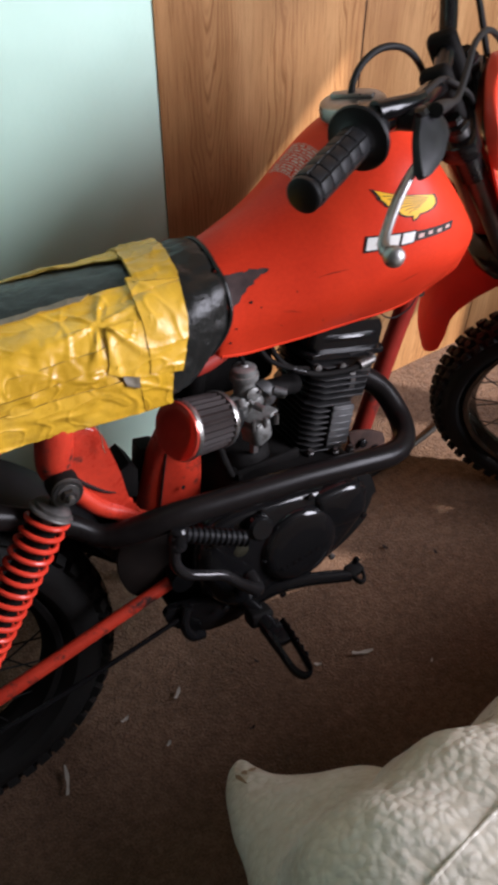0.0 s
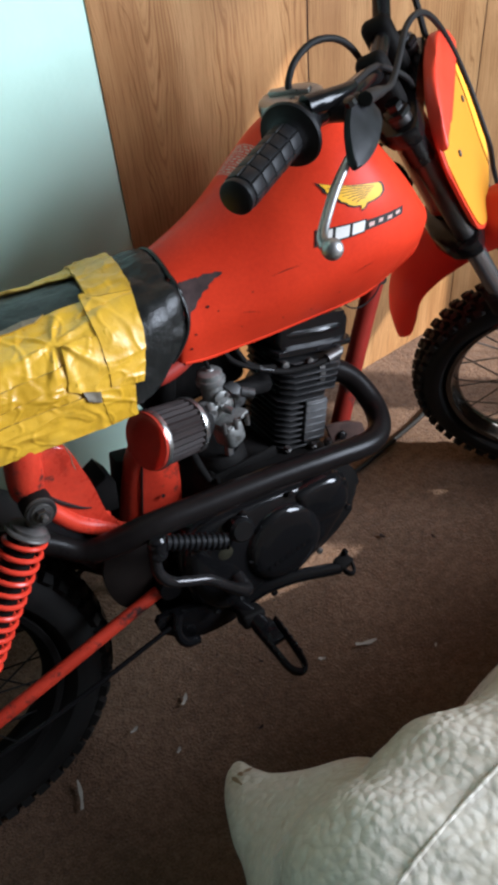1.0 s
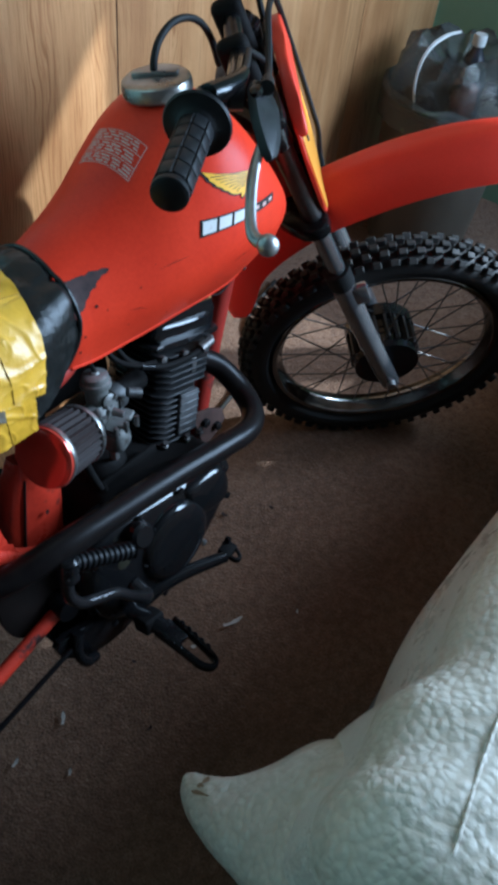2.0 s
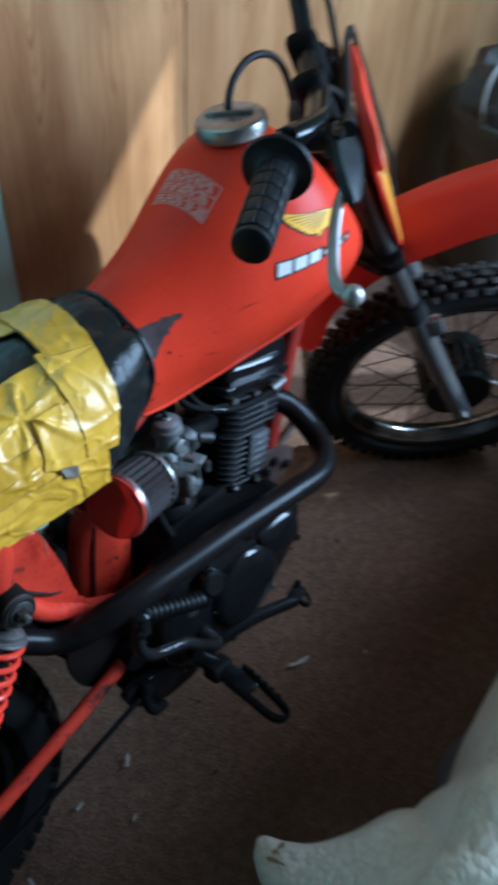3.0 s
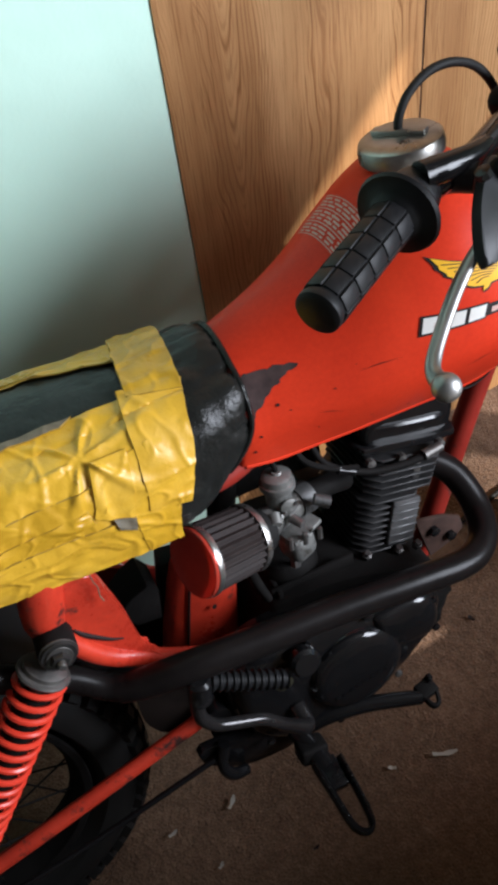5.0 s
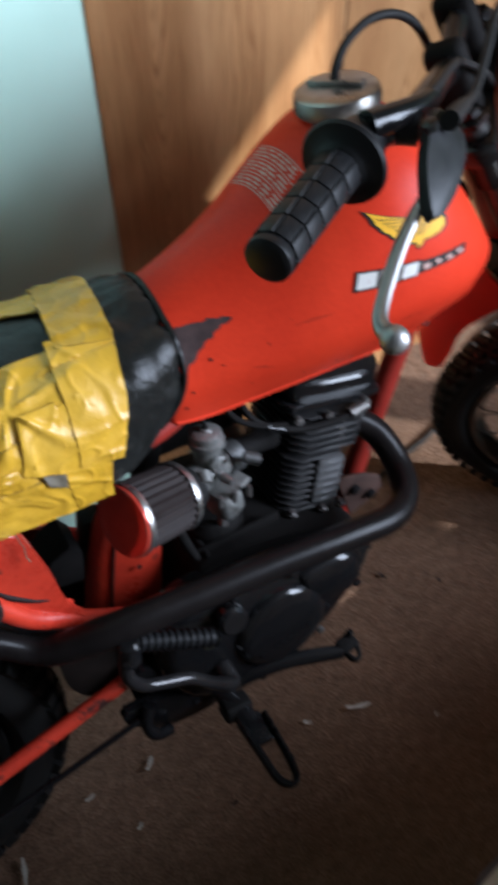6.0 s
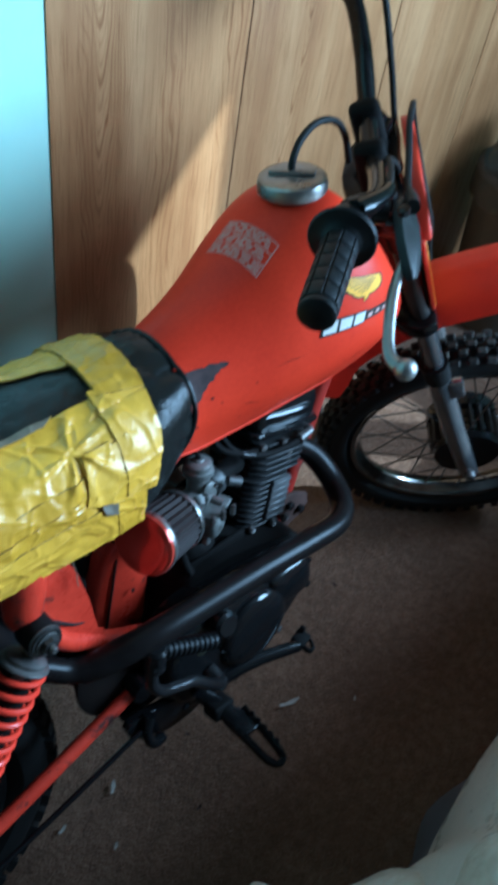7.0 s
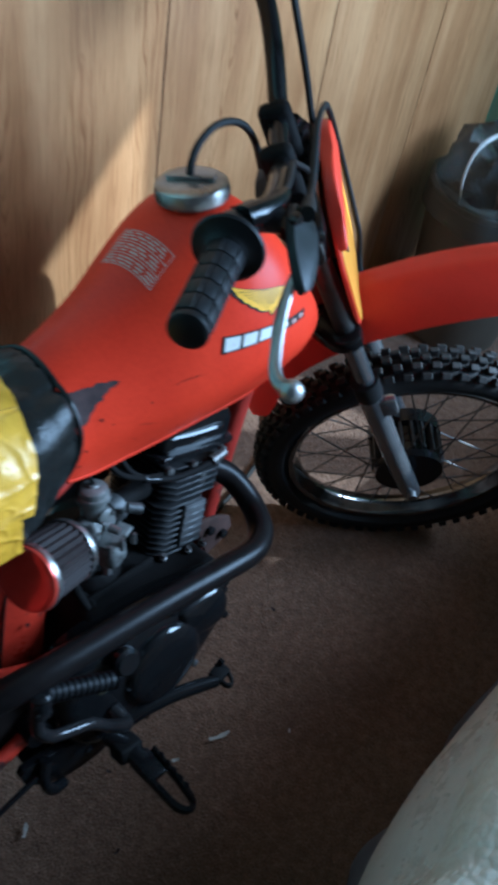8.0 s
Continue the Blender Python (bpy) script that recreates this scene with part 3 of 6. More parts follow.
def on_top(x, y, lift=0.0008):
    hit, nrm, _, _ = TANK_TREE.ray_cast(Vector((x, y, 1.2)), Vector((0, 0, -1)))
    return (hit if hit else Vector((x, y, 0.8))) + Vector((0, 0, lift))


def decal(name, outline, mat, place, label="", parent=None, lift=0.0008):
    """A thin sticker: an outline in the two surface coordinates, laid on the tank."""
    bm = bmesh.new()
    f = bm.faces.new([bm.verts.new((u, v, 0)) for u, v in outline])
    bmesh.ops.triangulate(bm, faces=[f])
    for _ in range(4):
        long = [e for e in bm.edges if e.calc_length() > 0.005]
        if not long:
            break
        bmesh.ops.subdivide_edges(bm, edges=long, cuts=1)
        bmesh.ops.triangulate(bm, faces=bm.faces[:])
    for v in bm.verts:
        v.co = place(v.co.x, v.co.y, lift)
    return part(name, bm, mat, parent or tank, label)


# worn patch by the seat, wing sticker with dark edge, worn lettering strip as plain bars
rag = random.Random(8)
wear = rounded([(0.488, 0.638), (0.488, 0.685), (0.497, 0.6965), (0.511, 0.6985), (0.5246, 0.6998), (0.537, 0.7008), (0.5535, 0.6995), (0.546, 0.6952), (0.538, 0.6915), (0.531, 0.6862), (0.5206, 0.6795), (0.5131, 0.6715), (0.5048, 0.6655), (0.4969, 0.653)], 4)
decal("paint_wear", [(x + rag.uniform(-0.0011, 0.0011), z + rag.uniform(-0.0011, 0.0011)) for x, z in wear], WEAR, on_tank, "bare dark scuff in the paint")


chips = random.Random(11)
for cx, cz, size in ((0.526, 0.668, 0.0036), (0.536, 0.660, 0.002), (0.505, 0.640, 0.003), (0.578, 0.671, 0.002), (0.600, 0.690, 0.0012), (0.560, 0.630, 0.0018), (0.615, 0.621, 0.0022), (0.690, 0.628, 0.002), (0.498, 0.622, 0.004), (0.655, 0.615, 0.0024)):
    ring = [(cx + 0.62 * size * chips.uniform(0.5, 1.2) * math.cos(a), cz + 0.62 * size * chips.uniform(0.4, 1.0) * math.sin(a)) for a in (2 * math.pi * k / 8 for k in range(8))]
    decal("paint_chip", ring, SCUFF_SHADE, on_tank)
for x0, z0, x1, z1 in ((0.600, 0.683, 0.640, 0.688), (0.560, 0.650, 0.583, 0.644), (0.70, 0.652, 0.735, 0.660)):
    decal("scratch", [(x0, z0), ((x0 + x1) / 2, (z0 + z1) / 2 + 0.0012), (x1, z1), ((x0 + x1) / 2, (z0 + z1) / 2 + 0.0004)], SCUFF_SHADE, on_tank)


def wing(cx, cz, grow=1.0):
    shape = [(-0.054, 0.0135), (-0.030, 0.0105), (0.0, 0.0095), (0.030, 0.0105), (0.050, 0.0105), (0.054, 0.005), (0.053, -0.003), (0.044, -0.010), (0.030, -0.015), (0.017, -0.018), (0.012, -0.024), (0.004, -0.028), (0.006, -0.021), (-0.008, -0.0215), (-0.017, -0.019), (-0.019, -0.016), (-0.028, -0.0135), (-0.030, -0.010), (-0.039, -0.007), (-0.040, -0.0035), (-0.047, 0.001), (-0.047, 0.005)]
    return [(cx + grow * x, cz + grow * z - 0.22 * grow * x) for x, z in shape]


decal("wing_outline", wing(0.7155, 0.748, 0.77), DECAL_BLACK, on_tank, "dark edge of the wing sticker", lift=0.0008)
decal("wing_sticker", wing(0.7155, 0.748, 0.69), DECAL_YELLOW, on_tank, "yellow wing-shaped sticker", lift=0.0014)
for k in range(7):
    pts = []
    for u in range(6):
        t = u / 5
        pts.append((-0.044 + 0.0066 * k + (0.082 - 0.0105 * k) * t, 0.0070 - 0.0040 * k + (0.0012 * k) * t + 0.002 * math.sin(math.pi * t)))
    ring = [(x, z) for x, z in pts] + [(x, z - 0.0011) for x, z in pts[::-1]]
    decal("feather_line", [(0.7155 + 0.69 * x, 0.748 + 0.69 * z - 0.22 * 0.69 * x) for x, z in ring], DECAL_BLACK, on_tank, lift=0.0019)


def strip(u0, u1, v0, v1):
    """A slanting quadrilateral in the lettering strip, u along and v up it."""
    out = []
    for u, v in ((u0, v0), (u1, v0), (u1, v1), (u0, v1)):
        out.append((0.655 + 0.126 * u + 0.004 * v, 0.7045 - 0.003 * u + 0.0150 * v * (1 - 0.4 * u)))
    return out


decal("lettering_strip", strip(0.50, 0.98, 0.02, 0.95), DECAL_BLACK, on_tank, "worn dark strip with pale bars", lift=0.0008)
for u0, u1, v0, v1 in ((0.02, 0.16, 0.04, 0.98), (0.19, 0.33, 0.04, 0.98), (0.36, 0.49, 0.04, 0.98)):
    decal("bar_outline", strip(u0 - 0.018, u1 + 0.018, v0 - 0.16, v1 + 0.12), DECAL_BLACK, on_tank, lift=0.0008)
    decal("letter_bar", strip(u0, u1, v0, v1), DECAL_WHITE, on_tank, lift=0.0016)
for u0, u1, v0, v1 in ((0.54, 0.60, 0.25, 0.65), (0.65, 0.70, 0.35, 0.70), (0.76, 0.82, 0.25, 0.62), (0.87, 0.93, 0.35, 0.7)):
    decal("letter_bar", strip(u0, u1, v0, v1), LABEL_GREY, on_tank, lift=0.0016)


def label_quad(u0, u1, v0, v1):
    a, b, c, d = Vector((0.614, 0.034)), Vector((0.650, 0.035)), Vector((0.650, -0.041)), Vector((0.616, -0.042))
    out = []
    for u, v in ((u0, v0), (u1, v0), (u1, v1), (u0, v1)):
        p = (a * (1 - u) + b * u) * (1 - v) + (d * (1 - u) + c * u) * v
        out.append((p.x, p.y))
    return out


for u0, u1, v0, v1 in ((0, 0.022, 0, 1), (0.978, 1, 0, 1), (0, 1, 0, 0.012), (0, 1, 0.988, 1), (0.32, 0.345, 0, 1), (0.655, 0.68, 0, 1), (0.345, 0.655, 0.5, 0.512)):
    decal("label_rule", label_quad(u0, u1, v0, v1), LABEL_GREY, on_top, lift=0.0011)
words = random.Random(3)
for row in range(9):
    u, v = 0.055 + 0.085 * (row % 3) + 0.335 * (row // 3), 0.03
    while v < 0.90:
        end = min(0.97, v + words.uniform(0.07, 0.20))
        decal("text_bar", label_quad(u, u + 0.046, v, end), LABEL_GREY, on_top, "faded line of unreadable print", lift=0.0011)
        v = end + words.uniform(0.025, 0.06)

# bottom seam, filler cap and vent hose
seam = [(x, -(tank_rim(x, w) + 0.0005), lo + 0.0008) for x, w, lo, hi in TANK[1:-2]]
part("seam", sweep(seam, 0.0019, 6, 4), RED, tank)
CAP = axis_pose((0.712, 0.0, 0.822), (-0.08, 0, 1))
cap = part("filler_cap", lathe([(0.0, 0.0), (0.036, 0.0), (0.039, 0.003), (0.0395, 0.010), (0.038, 0.0165), (0.034, 0.0195), (0.02, 0.0205), (0.0, 0.021)], 40, CAP), DULL_CHROME, tank, "tarnished chromed filler cap")
part("cap_bar", block((0.052, 0.012, 0.006), CAP @ Matrix.Translation((0, 0, 0.0225)) @ Matrix.Rotation(0.6, 4, "Z"), 0.002), DULL_CHROME, cap)
part("vent_hose", sweep([(0.709, 0.0, 0.840), (0.711, 0.001, 0.855), (0.724, 0.004, 0.872), (0.748, 0.007, 0.884), (0.775, 0.009, 0.884), (0.802, 0.014, 0.872), (0.826, 0.022, 0.848), (0.845, 0.03, 0.815)], 0.0042, 10, 8), RUBBER, cap, "black rubber vent hose")

# seat: rounded section along x
SEAT = [(-0.16, 0.098, 0.62, 0.728), (-0.05, 0.104, 0.62, 0.731), (0.10, 0.107, 0.622, 0.729), (0.25, 0.106, 0.619, 0.727), (0.36, 0.101, 0.609, 0.724), (0.42, 0.095, 0.602, 0.725), (0.46, 0.088, 0.606, 0.727), (0.488, 0.080, 0.614, 0.727), (0.500, 0.073, 0.622, 0.722), (0.505, 0.060, 0.635, 0.706)]
SEAT_LINE = spline(SEAT, 8)


def seat_at(x):
    for a, b in zip(SEAT_LINE, SEAT_LINE[1:]):
        if a[0] <= x <= b[0]:
            t = (x - a[0]) / max(1e-6, b[0] - a[0])
            return a * (1 - t) + b * t
    return SEAT_LINE[0] if x < SEAT_LINE[0][0] else SEAT_LINE[-1]


def seat_point(x, u, lift=0.0):
    """A place on the seat: u from -1 (left foot) over the top at 0 to 1 (right foot)."""
    _, w, lo, hi = seat_at(x)
    a = abs(u)
    h = hi - lo
    if a < 0.40:
        t = a / 0.40
        y, z, ny, nz = 0.62 * w * t, hi - 0.017 * t * t, 0.34 * t, 1.0
    elif a < 0.62:
        t = (a - 0.40) / 0.22
        ang = t * radians(82)
        y, z = 0.62 * w + 0.38 * w * math.sin(ang), hi - 0.017 - 0.038 * (1 - math.cos(ang)) - 0.006 * t
        ny, nz = math.sin(ang), math.cos(ang)
    else:
        t = (a - 0.62) / 0.38
        z0 = hi - 0.023 - 0.038 * (1 - math.cos(radians(82)))
        y, z = w * (1 + 0.03 * math.sin(math.pi * t)), z0 + (lo - z0) * t
        ny, nz = 1.0, 0.08
    if x > 0.40:  # the nose rounds back towards its foot
        x -= 0.36 * (x - 0.40) * max(0.0, a - 0.55) / 0.45 * max(0.0, a - 0.55) / 0.45
    s = 1 if u >= 0 else -1
    k = 1 / math.hypot(ny, nz)
    return Vector((x, s * -(y + lift * ny * k), z + lift * nz * k))


def seat_wave(x, u):
    return 0.0016 * noise.noise((x * 26, u * 7, 1.0)) + 0.0011 * noise.noise((x * 60, u * 16, 5.0))


xs = [-0.16 + 0.665 * k / 84 for k in range(85)]
us = [-1 + 2 * k / 56 for k in range(57)]
rings = [[seat_point(x, u, seat_wave(x, u) * (2.2 if x > 0.4 else 1) - (0.004 * max(0.0, 1 - abs(noise.noise((x * 16, u * 5, 8.0))) * 9) if x > 0.42 else 0)) for u in us] for x in xs]
seat = part("seat", loft(rings), VINYL, bike, "black vinyl seat patched with yellow tape", angle=70)
part("seat_piping", sweep([seat_point(0.4985, u, 0.0015) for u in [-0.98 + 1.96 * k / 26 for k in range(27)]], 0.0028, 8, 2), VINYL, seat)


def gather(x, u):
    """Folds that run out like a star from the place where the tape is pulled together."""
    dx, du = (x - 0.3435) / 0.075, (u - 0.475) / 0.30
    r = math.hypot(dx, du)
    if r > 1:
        return 0.0
    a = math.atan2(du, dx)
    fold = max(0.0, math.cos(6 * a + 1.1 + 0.8 * math.sin(2 * a))) ** 3
    return 0.0050 * fold * min(1.0, r / 0.22) * (1 - r) ** 0.8


def tape(name, quad, lift, seed, mat=TAPE, nu=60, ragged=0.0034, crease=1.0):
    """A strip of tape on the seat between four (x, u) corners, with ragged ends and wrinkles."""
    (xa, ua), (xb, ub), (xc, uc), (xd, ud) = quad
    grid = []
    span = math.dist(seat_point(xa, ua), seat_point(xb, ub))
    rise = math.dist(seat_point((xa + xb) / 2, (ua + ub) / 2), seat_point((xc + xd) / 2, (uc + ud) / 2))
    nx = max(8, int(span / 0.0018))
    ss = [0.0, 0.0007 / span] + [k / nx for k in range(1, nx)] + [1 - 0.0007 / span, 1.0]
    ts = [0.0, 0.0007 / rise] + [k / nu for k in range(1, nu)] + [1 - 0.0007 / rise, 1.0]
    for s in ss:
        row = []
        for t in ts:
            x = (xa * (1 - s) + xb * s) * (1 - t) + (xd * (1 - s) + xc * s) * t
            u = (ua * (1 - s) + ub * s) * (1 - t) + (ud * (1 - s) + uc * s) * t
            rim = min(s, 1 - s, t, 1 - t)
            if rim < 0.02:
                x += ragged * 0.6 * noise.noise((seed, x * 22, u * 9))
                u += 3.0 * ragged * noise.noise((u * 9, seed, x * 20))
            n1 = noise.noise((x * 20 + seed, u * 5, seed * 2.0))
            fold = 1 - abs(noise.noise((x * 9 + u * 3 + seed, u * 2.5 - x * 12, seed * 3.1)))
            fine = 1 - abs(noise.noise((x * 30 - u * 4 + seed, u * 6 + x * 15, seed * 1.7)))
            star = gather(x, u)
            up = lift + star + crease * (0.0009 * n1 + 0.015 * max(0, fold - 0.90) + 0.012 * max(0, fine - 0.91)) + seat_wave(x, u)
            row.append(seat_point(x, u, up if rim > 1e-6 else lift * 0.5 + seat_wave(x, u) + 0.0006))
        grid.append(row)
    bm = loft(grid, closed=False)
    rows = len(ts) - 1
    for k, f in enumerate(bm.faces):
        if k // rows in (0, len(ss) - 2) or k % rows in (0, rows - 1):
            f.material_index = 1
    return part(name, bm, [mat, TAPE_GRIME], seat, angle=50)


TAPES = [
    ("tape_sheet", ((-0.14, 0.34), (0.412, 0.27), (0.412, 0.66), (-0.14, 0.64)), 0.0022, 3.0),
    ("tape_sheet", ((-0.14, 0.60), (0.412, 0.55), (0.412, 0.90), (-0.14, 0.86)), 0.0030, 7.0),
    ("tape_strip", ((-0.14, 0.72), (0.372, 0.76), (0.378, 1.07), (-0.14, 1.06)), 0.0044, 11.0),
    ("tape_strip", ((0.366, 0.52), (0.414, 0.50), (0.409, 1.05), (0.372, 1.06)), 0.0052, 23.0),
    ("tape_strip", ((0.394, 0.24), (0.452, 0.33), (0.424, 0.83), (0.3825, 0.77)), 0.0062, 29.0),
    ("tape_strip", ((0.416, -0.58), (0.462, -0.54), (0.4495, 0.40), (0.400, 0.31)), 0.0072, 17.0),
    ("tape_strip", ((0.349, 0.50), (0.383, 0.50), (0.369, 0.78), (0.337, 0.68)), 0.0058, 37.0),
    ("tape_strip", ((-0.14, -0.70), (0.335, -0.60), (0.330, -0.22), (-0.14, -0.38)), 0.0026, 31.0),
    ("tape_strip", ((0.285, -0.60), (0.425, -0.56), (0.407, -0.03), (0.290, -0.33)), 0.0040, 61.0),
    ("tape_strip", ((0.18, 0.68), (0.335, 0.62), (0.338, 0.71), (0.18, 0.78)), 0.0042, 53.0),
    ("tape_strip", ((-0.14, 0.62), (0.20, 0.60), (0.21, 0.70), (-0.14, 0.73)), 0.0042, 59.0),
]
for name, quad, lift, seed in TAPES:
    tape(name, quad, lift, seed)
tape("grey_tape", ((-0.10, 0.31), (0.352, 0.275), (0.340, 0.312), (-0.10, 0.37)), 0.0040, 43.0, TAPE_DIRTY, crease=0.5)
tape("grey_tape", ((0.351, 0.715), (0.371, 0.76), (0.368, 0.845), (0.354, 0.80)), 0.0072, 47.0, TAPE_DIRTY, 6)

# frame tubes
part("seat_rail", sweep([(-0.16, -0.060, 0.622), (0.10, -0.062, 0.616), (0.27, -0.062, 0.612), (0.40, -0.056, 0.604), (0.47, -0.05, 0.598), (0.54, -0.03, 0.615)], 0.011, 12), RED_WORN_SHADED, bike)
part("seat_rail", sweep([(-0.16, 0.060, 0.622), (0.10, 0.062, 0.616), (0.27, 0.062, 0.612), (0.40, 0.056, 0.604), (0.47, 0.05, 0.598), (0.54, 0.03, 0.615)], 0.011, 12), RED_WORN_SHADED, bike)
part("shock_mount", sweep([(0.281, -0.086, 0.632), (0.271, -0.090, 0.594), (0.264, -0.090, 0.562), (0.262, -0.090, 0.548)], [0.0205, 0.021, 0.0195, 0.015], 16), RED_FRAME, bike)
part("frame_gusset", plate_shape(rounded([(0.262, 0.604), (0.300, 0.604), (0.3185, 0.588), (0.3255, 0.560), (0.3315, 0.528), (0.334, 0.500), (0.338, 0.475), (0.353, 0.447), (0.338, 0.440), (0.311, 0.470), (0.285, 0.503), (0.268, 0.535)], 4), 0.012, Matrix(((1, 0, 0, 0), (0, 0, 1, -0.092), (0, 1, 0, 0), (0, 0, 0, 1))), 0.004, segments=3), RED_FRAME, bike, "red pressed-steel frame gusset")
# shade under the gusset's fold, drawn as a dark line
part("gusset_crease", sweep([(0.283, -0.0985, 0.541), (0.289, -0.0988, 0.531), (0.300, -0.0988, 0.519), (0.311, -0.0988, 0.509), (0.321, -0.0984, 0.503)], [0.0012, 0.0026, 0.0024, 0.0016, 0.0008], 6, 4), SCUFF_SHADE, bike)
part("frame_tube", sweep([(0.272, -0.10, 0.535), (0.298, -0.098, 0.493), (0.328, -0.094, 0.465), (0.352, -0.09, 0.441), (0.40, -0.080, 0.400)], 0.0105, 12), RED_FRAME, bike)
part("frame_tube", sweep([(0.276, 0.10, 0.52), (0.31, 0.098, 0.455), (0.35, 0.092, 0.405), (0.40, 0.080, 0.36)], 0.0125, 12), RED_FRAME, bike)
part("down_tube", sweep([(0.852, 0, 0.67), (0.790, 0, 0.530), (0.744, 0, 0.415), (0.704, 0, 0.315), (0.668, 0, 0.265)], 0.0138, 14), RED_WORN_SHADED, bike, "red painted front down tube")
# block added to keep the gap under the tank dark
part("gap_filler", block((0.15, 0.06, 0.125), Matrix.Translation((0.528, 0.055, 0.552)), 0.014, segments=3), CRANKCASE, bike, "black block filling the gap under the tank")
part("backbone", sweep([(0.50, 0.0, 0.60), (0.60, 0.0, 0.622), (0.72, 0.0, 0.66), (0.86, 0.0, 0.70)], 0.02, 14), CRANKCASE, bike)
part("frame_post", sweep([(0.495, 0.02, 0.60), (0.475, 0.03, 0.50), (0.455, 0.04, 0.40), (0.44, 0.04, 0.34)], 0.016, 12), CRANKCASE, bike)
part("head_tube", sweep([HEAD + AX * -0.125, HEAD + AX * 0.035], 0.026, 20, 1), RED_FRAME, bike)
part("engine_bracket", plate_shape([(0.682, 0.398), (0.722, 0.386), (0.744, 0.372), (0.748, 0.352), (0.730, 0.338), (0.700, 0.328)], 0.006, Matrix(((1, 0, 0, 0), (0, 0, 1, -0.028), (0, 1, 0, 0), (0, 0, 0, 1))), 0.001), RUST, bike, "rusty engine bracket")
for x, z in ((0.728, 0.352), (0.705, 0.372)):
    part("bolt", lathe([(0.0, 0), (0.007, 0), (0.007, 0.006), (0.004, 0.008), (0.0, 0.008)], 6, axis_pose((x, -0.031, z), (0, -1, 0))), SATIN_BLACK, bike)
# thin wire looped under the tank, a loose thread of the seat cover
part("wire", sweep([(0.728, -0.02, 0.590), (0.745, -0.02, 0.5616), (0.763, -0.02, 0.5517), (0.783, -0.02, 0.5551), (0.796, -0.02, 0.5643), (0.812, -0.015, 0.580)], 0.0011, 6, 5), RUBBER, bike, "thin black wire looped under the tank")
part("thread", sweep([(0.3155, -0.104, 0.612), (0.3162, -0.106, 0.594), (0.3180, -0.105, 0.585), (0.3169, -0.106, 0.575), (0.3185, -0.104, 0.565)], 0.0006, 5, 5), TAPE_DIRTY, bike, "loose pale thread below the seat")
# red side panel behind the filter
side = []
for k, (x, z, w) in enumerate(((0.398, 0.340, 0.044), (0.406, 0.385, 0.041), (0.417, 0.43, 0.038), (0.426, 0.470, 0.033), (0.431, 0.496, 0.024))):
    side.append([(x + w * math.copysign(abs(math.cos(a)) ** 0.7, math.cos(a)), -0.016 - 0.024 * math.copysign(abs(math.sin(a)) ** 0.6, math.sin(a)) * (1 if math.sin(a) > 0 else 0.4) + 0.25 * w * (1 - math.cos(a)) * 0.4, z - 0.25 * w * math.cos(a)) for a in (2 * math.pi * i / 28 for i in range(28))])
part("side_panel", loft(side), RED_FRAME, bike, "red side panel below the air filter")
part("panel_seam", sweep([(0.379, -0.035, 0.365), (0.390, -0.035, 0.41), (0.400, -0.035, 0.45), (0.409, -0.033, 0.480)], 0.0016, 6, 4), SCUFF_SHADE, bike)
part("rubber_block", block((0.026, 0.030, 0.052), Matrix.Translation((0.393, 0.012, 0.449)) @ Matrix.Rotation(0.2, 4, "Y"), 0.003), RUBBER, bike, "black rubber block beside the side panel")
# the hole's dark inside, drawn as a thin dark disc
part("hole", lathe([(0.0, 0), (0.0026, 0), (0.0030, 0.0006), (0.0, 0.0008)], 14, axis_pose((0.4212, -0.0412, 0.4246), (0.2, -1, 0.15))), SCUFF_SHADE, bike)

# swing arm and rear wheel
XZ = Matrix(((1, 0, 0, 0), (0, 0, -1, 0), (0, 1, 0, 0), (0, 0, 0, 1)))
REAR = Vector((0.035, 0, 0.252))
for s in (-1, 1):
    part("swing_arm", sweep([(0.375, s * 0.095, 0.332), (0.25, s * 0.100, 0.302), (0.12, s * 0.102, 0.268), (0.0, s * 0.102, 0.240)], [0.0080, 0.0082, 0.0085, 0.0085], 14, flat=1.12), RED_ARM_SHADED, bike)
part("pivot_guard", plate_shape(rounded([(0.318, 0.415), (0.350, 0.425), (0.385, 0.400), (0.388, 0.330), (0.350, 0.308), (0.318, 0.320), (0.306, 0.365)], 4), 0.006, Matrix(((1, 0, 0, 0), (0, 0, 1, -0.080), (0, 1, 0, 0), (0, 0, 0, 1))), 0.002), GRIME, bike, "grimy brown plate at the swing arm pivot")
part("swing_pivot", sweep([(0.378, -0.11, 0.335), (0.378, 0.11, 0.335)], 0.016, 14, 1), SATIN_BLACK, bike)
part("brake_rod", sweep([(0.36, -0.120, 0.285), (0.20, -0.118, 0.245), (0.06, -0.112, 0.215)], 0.0035, 8), SATIN_BLACK, bike)


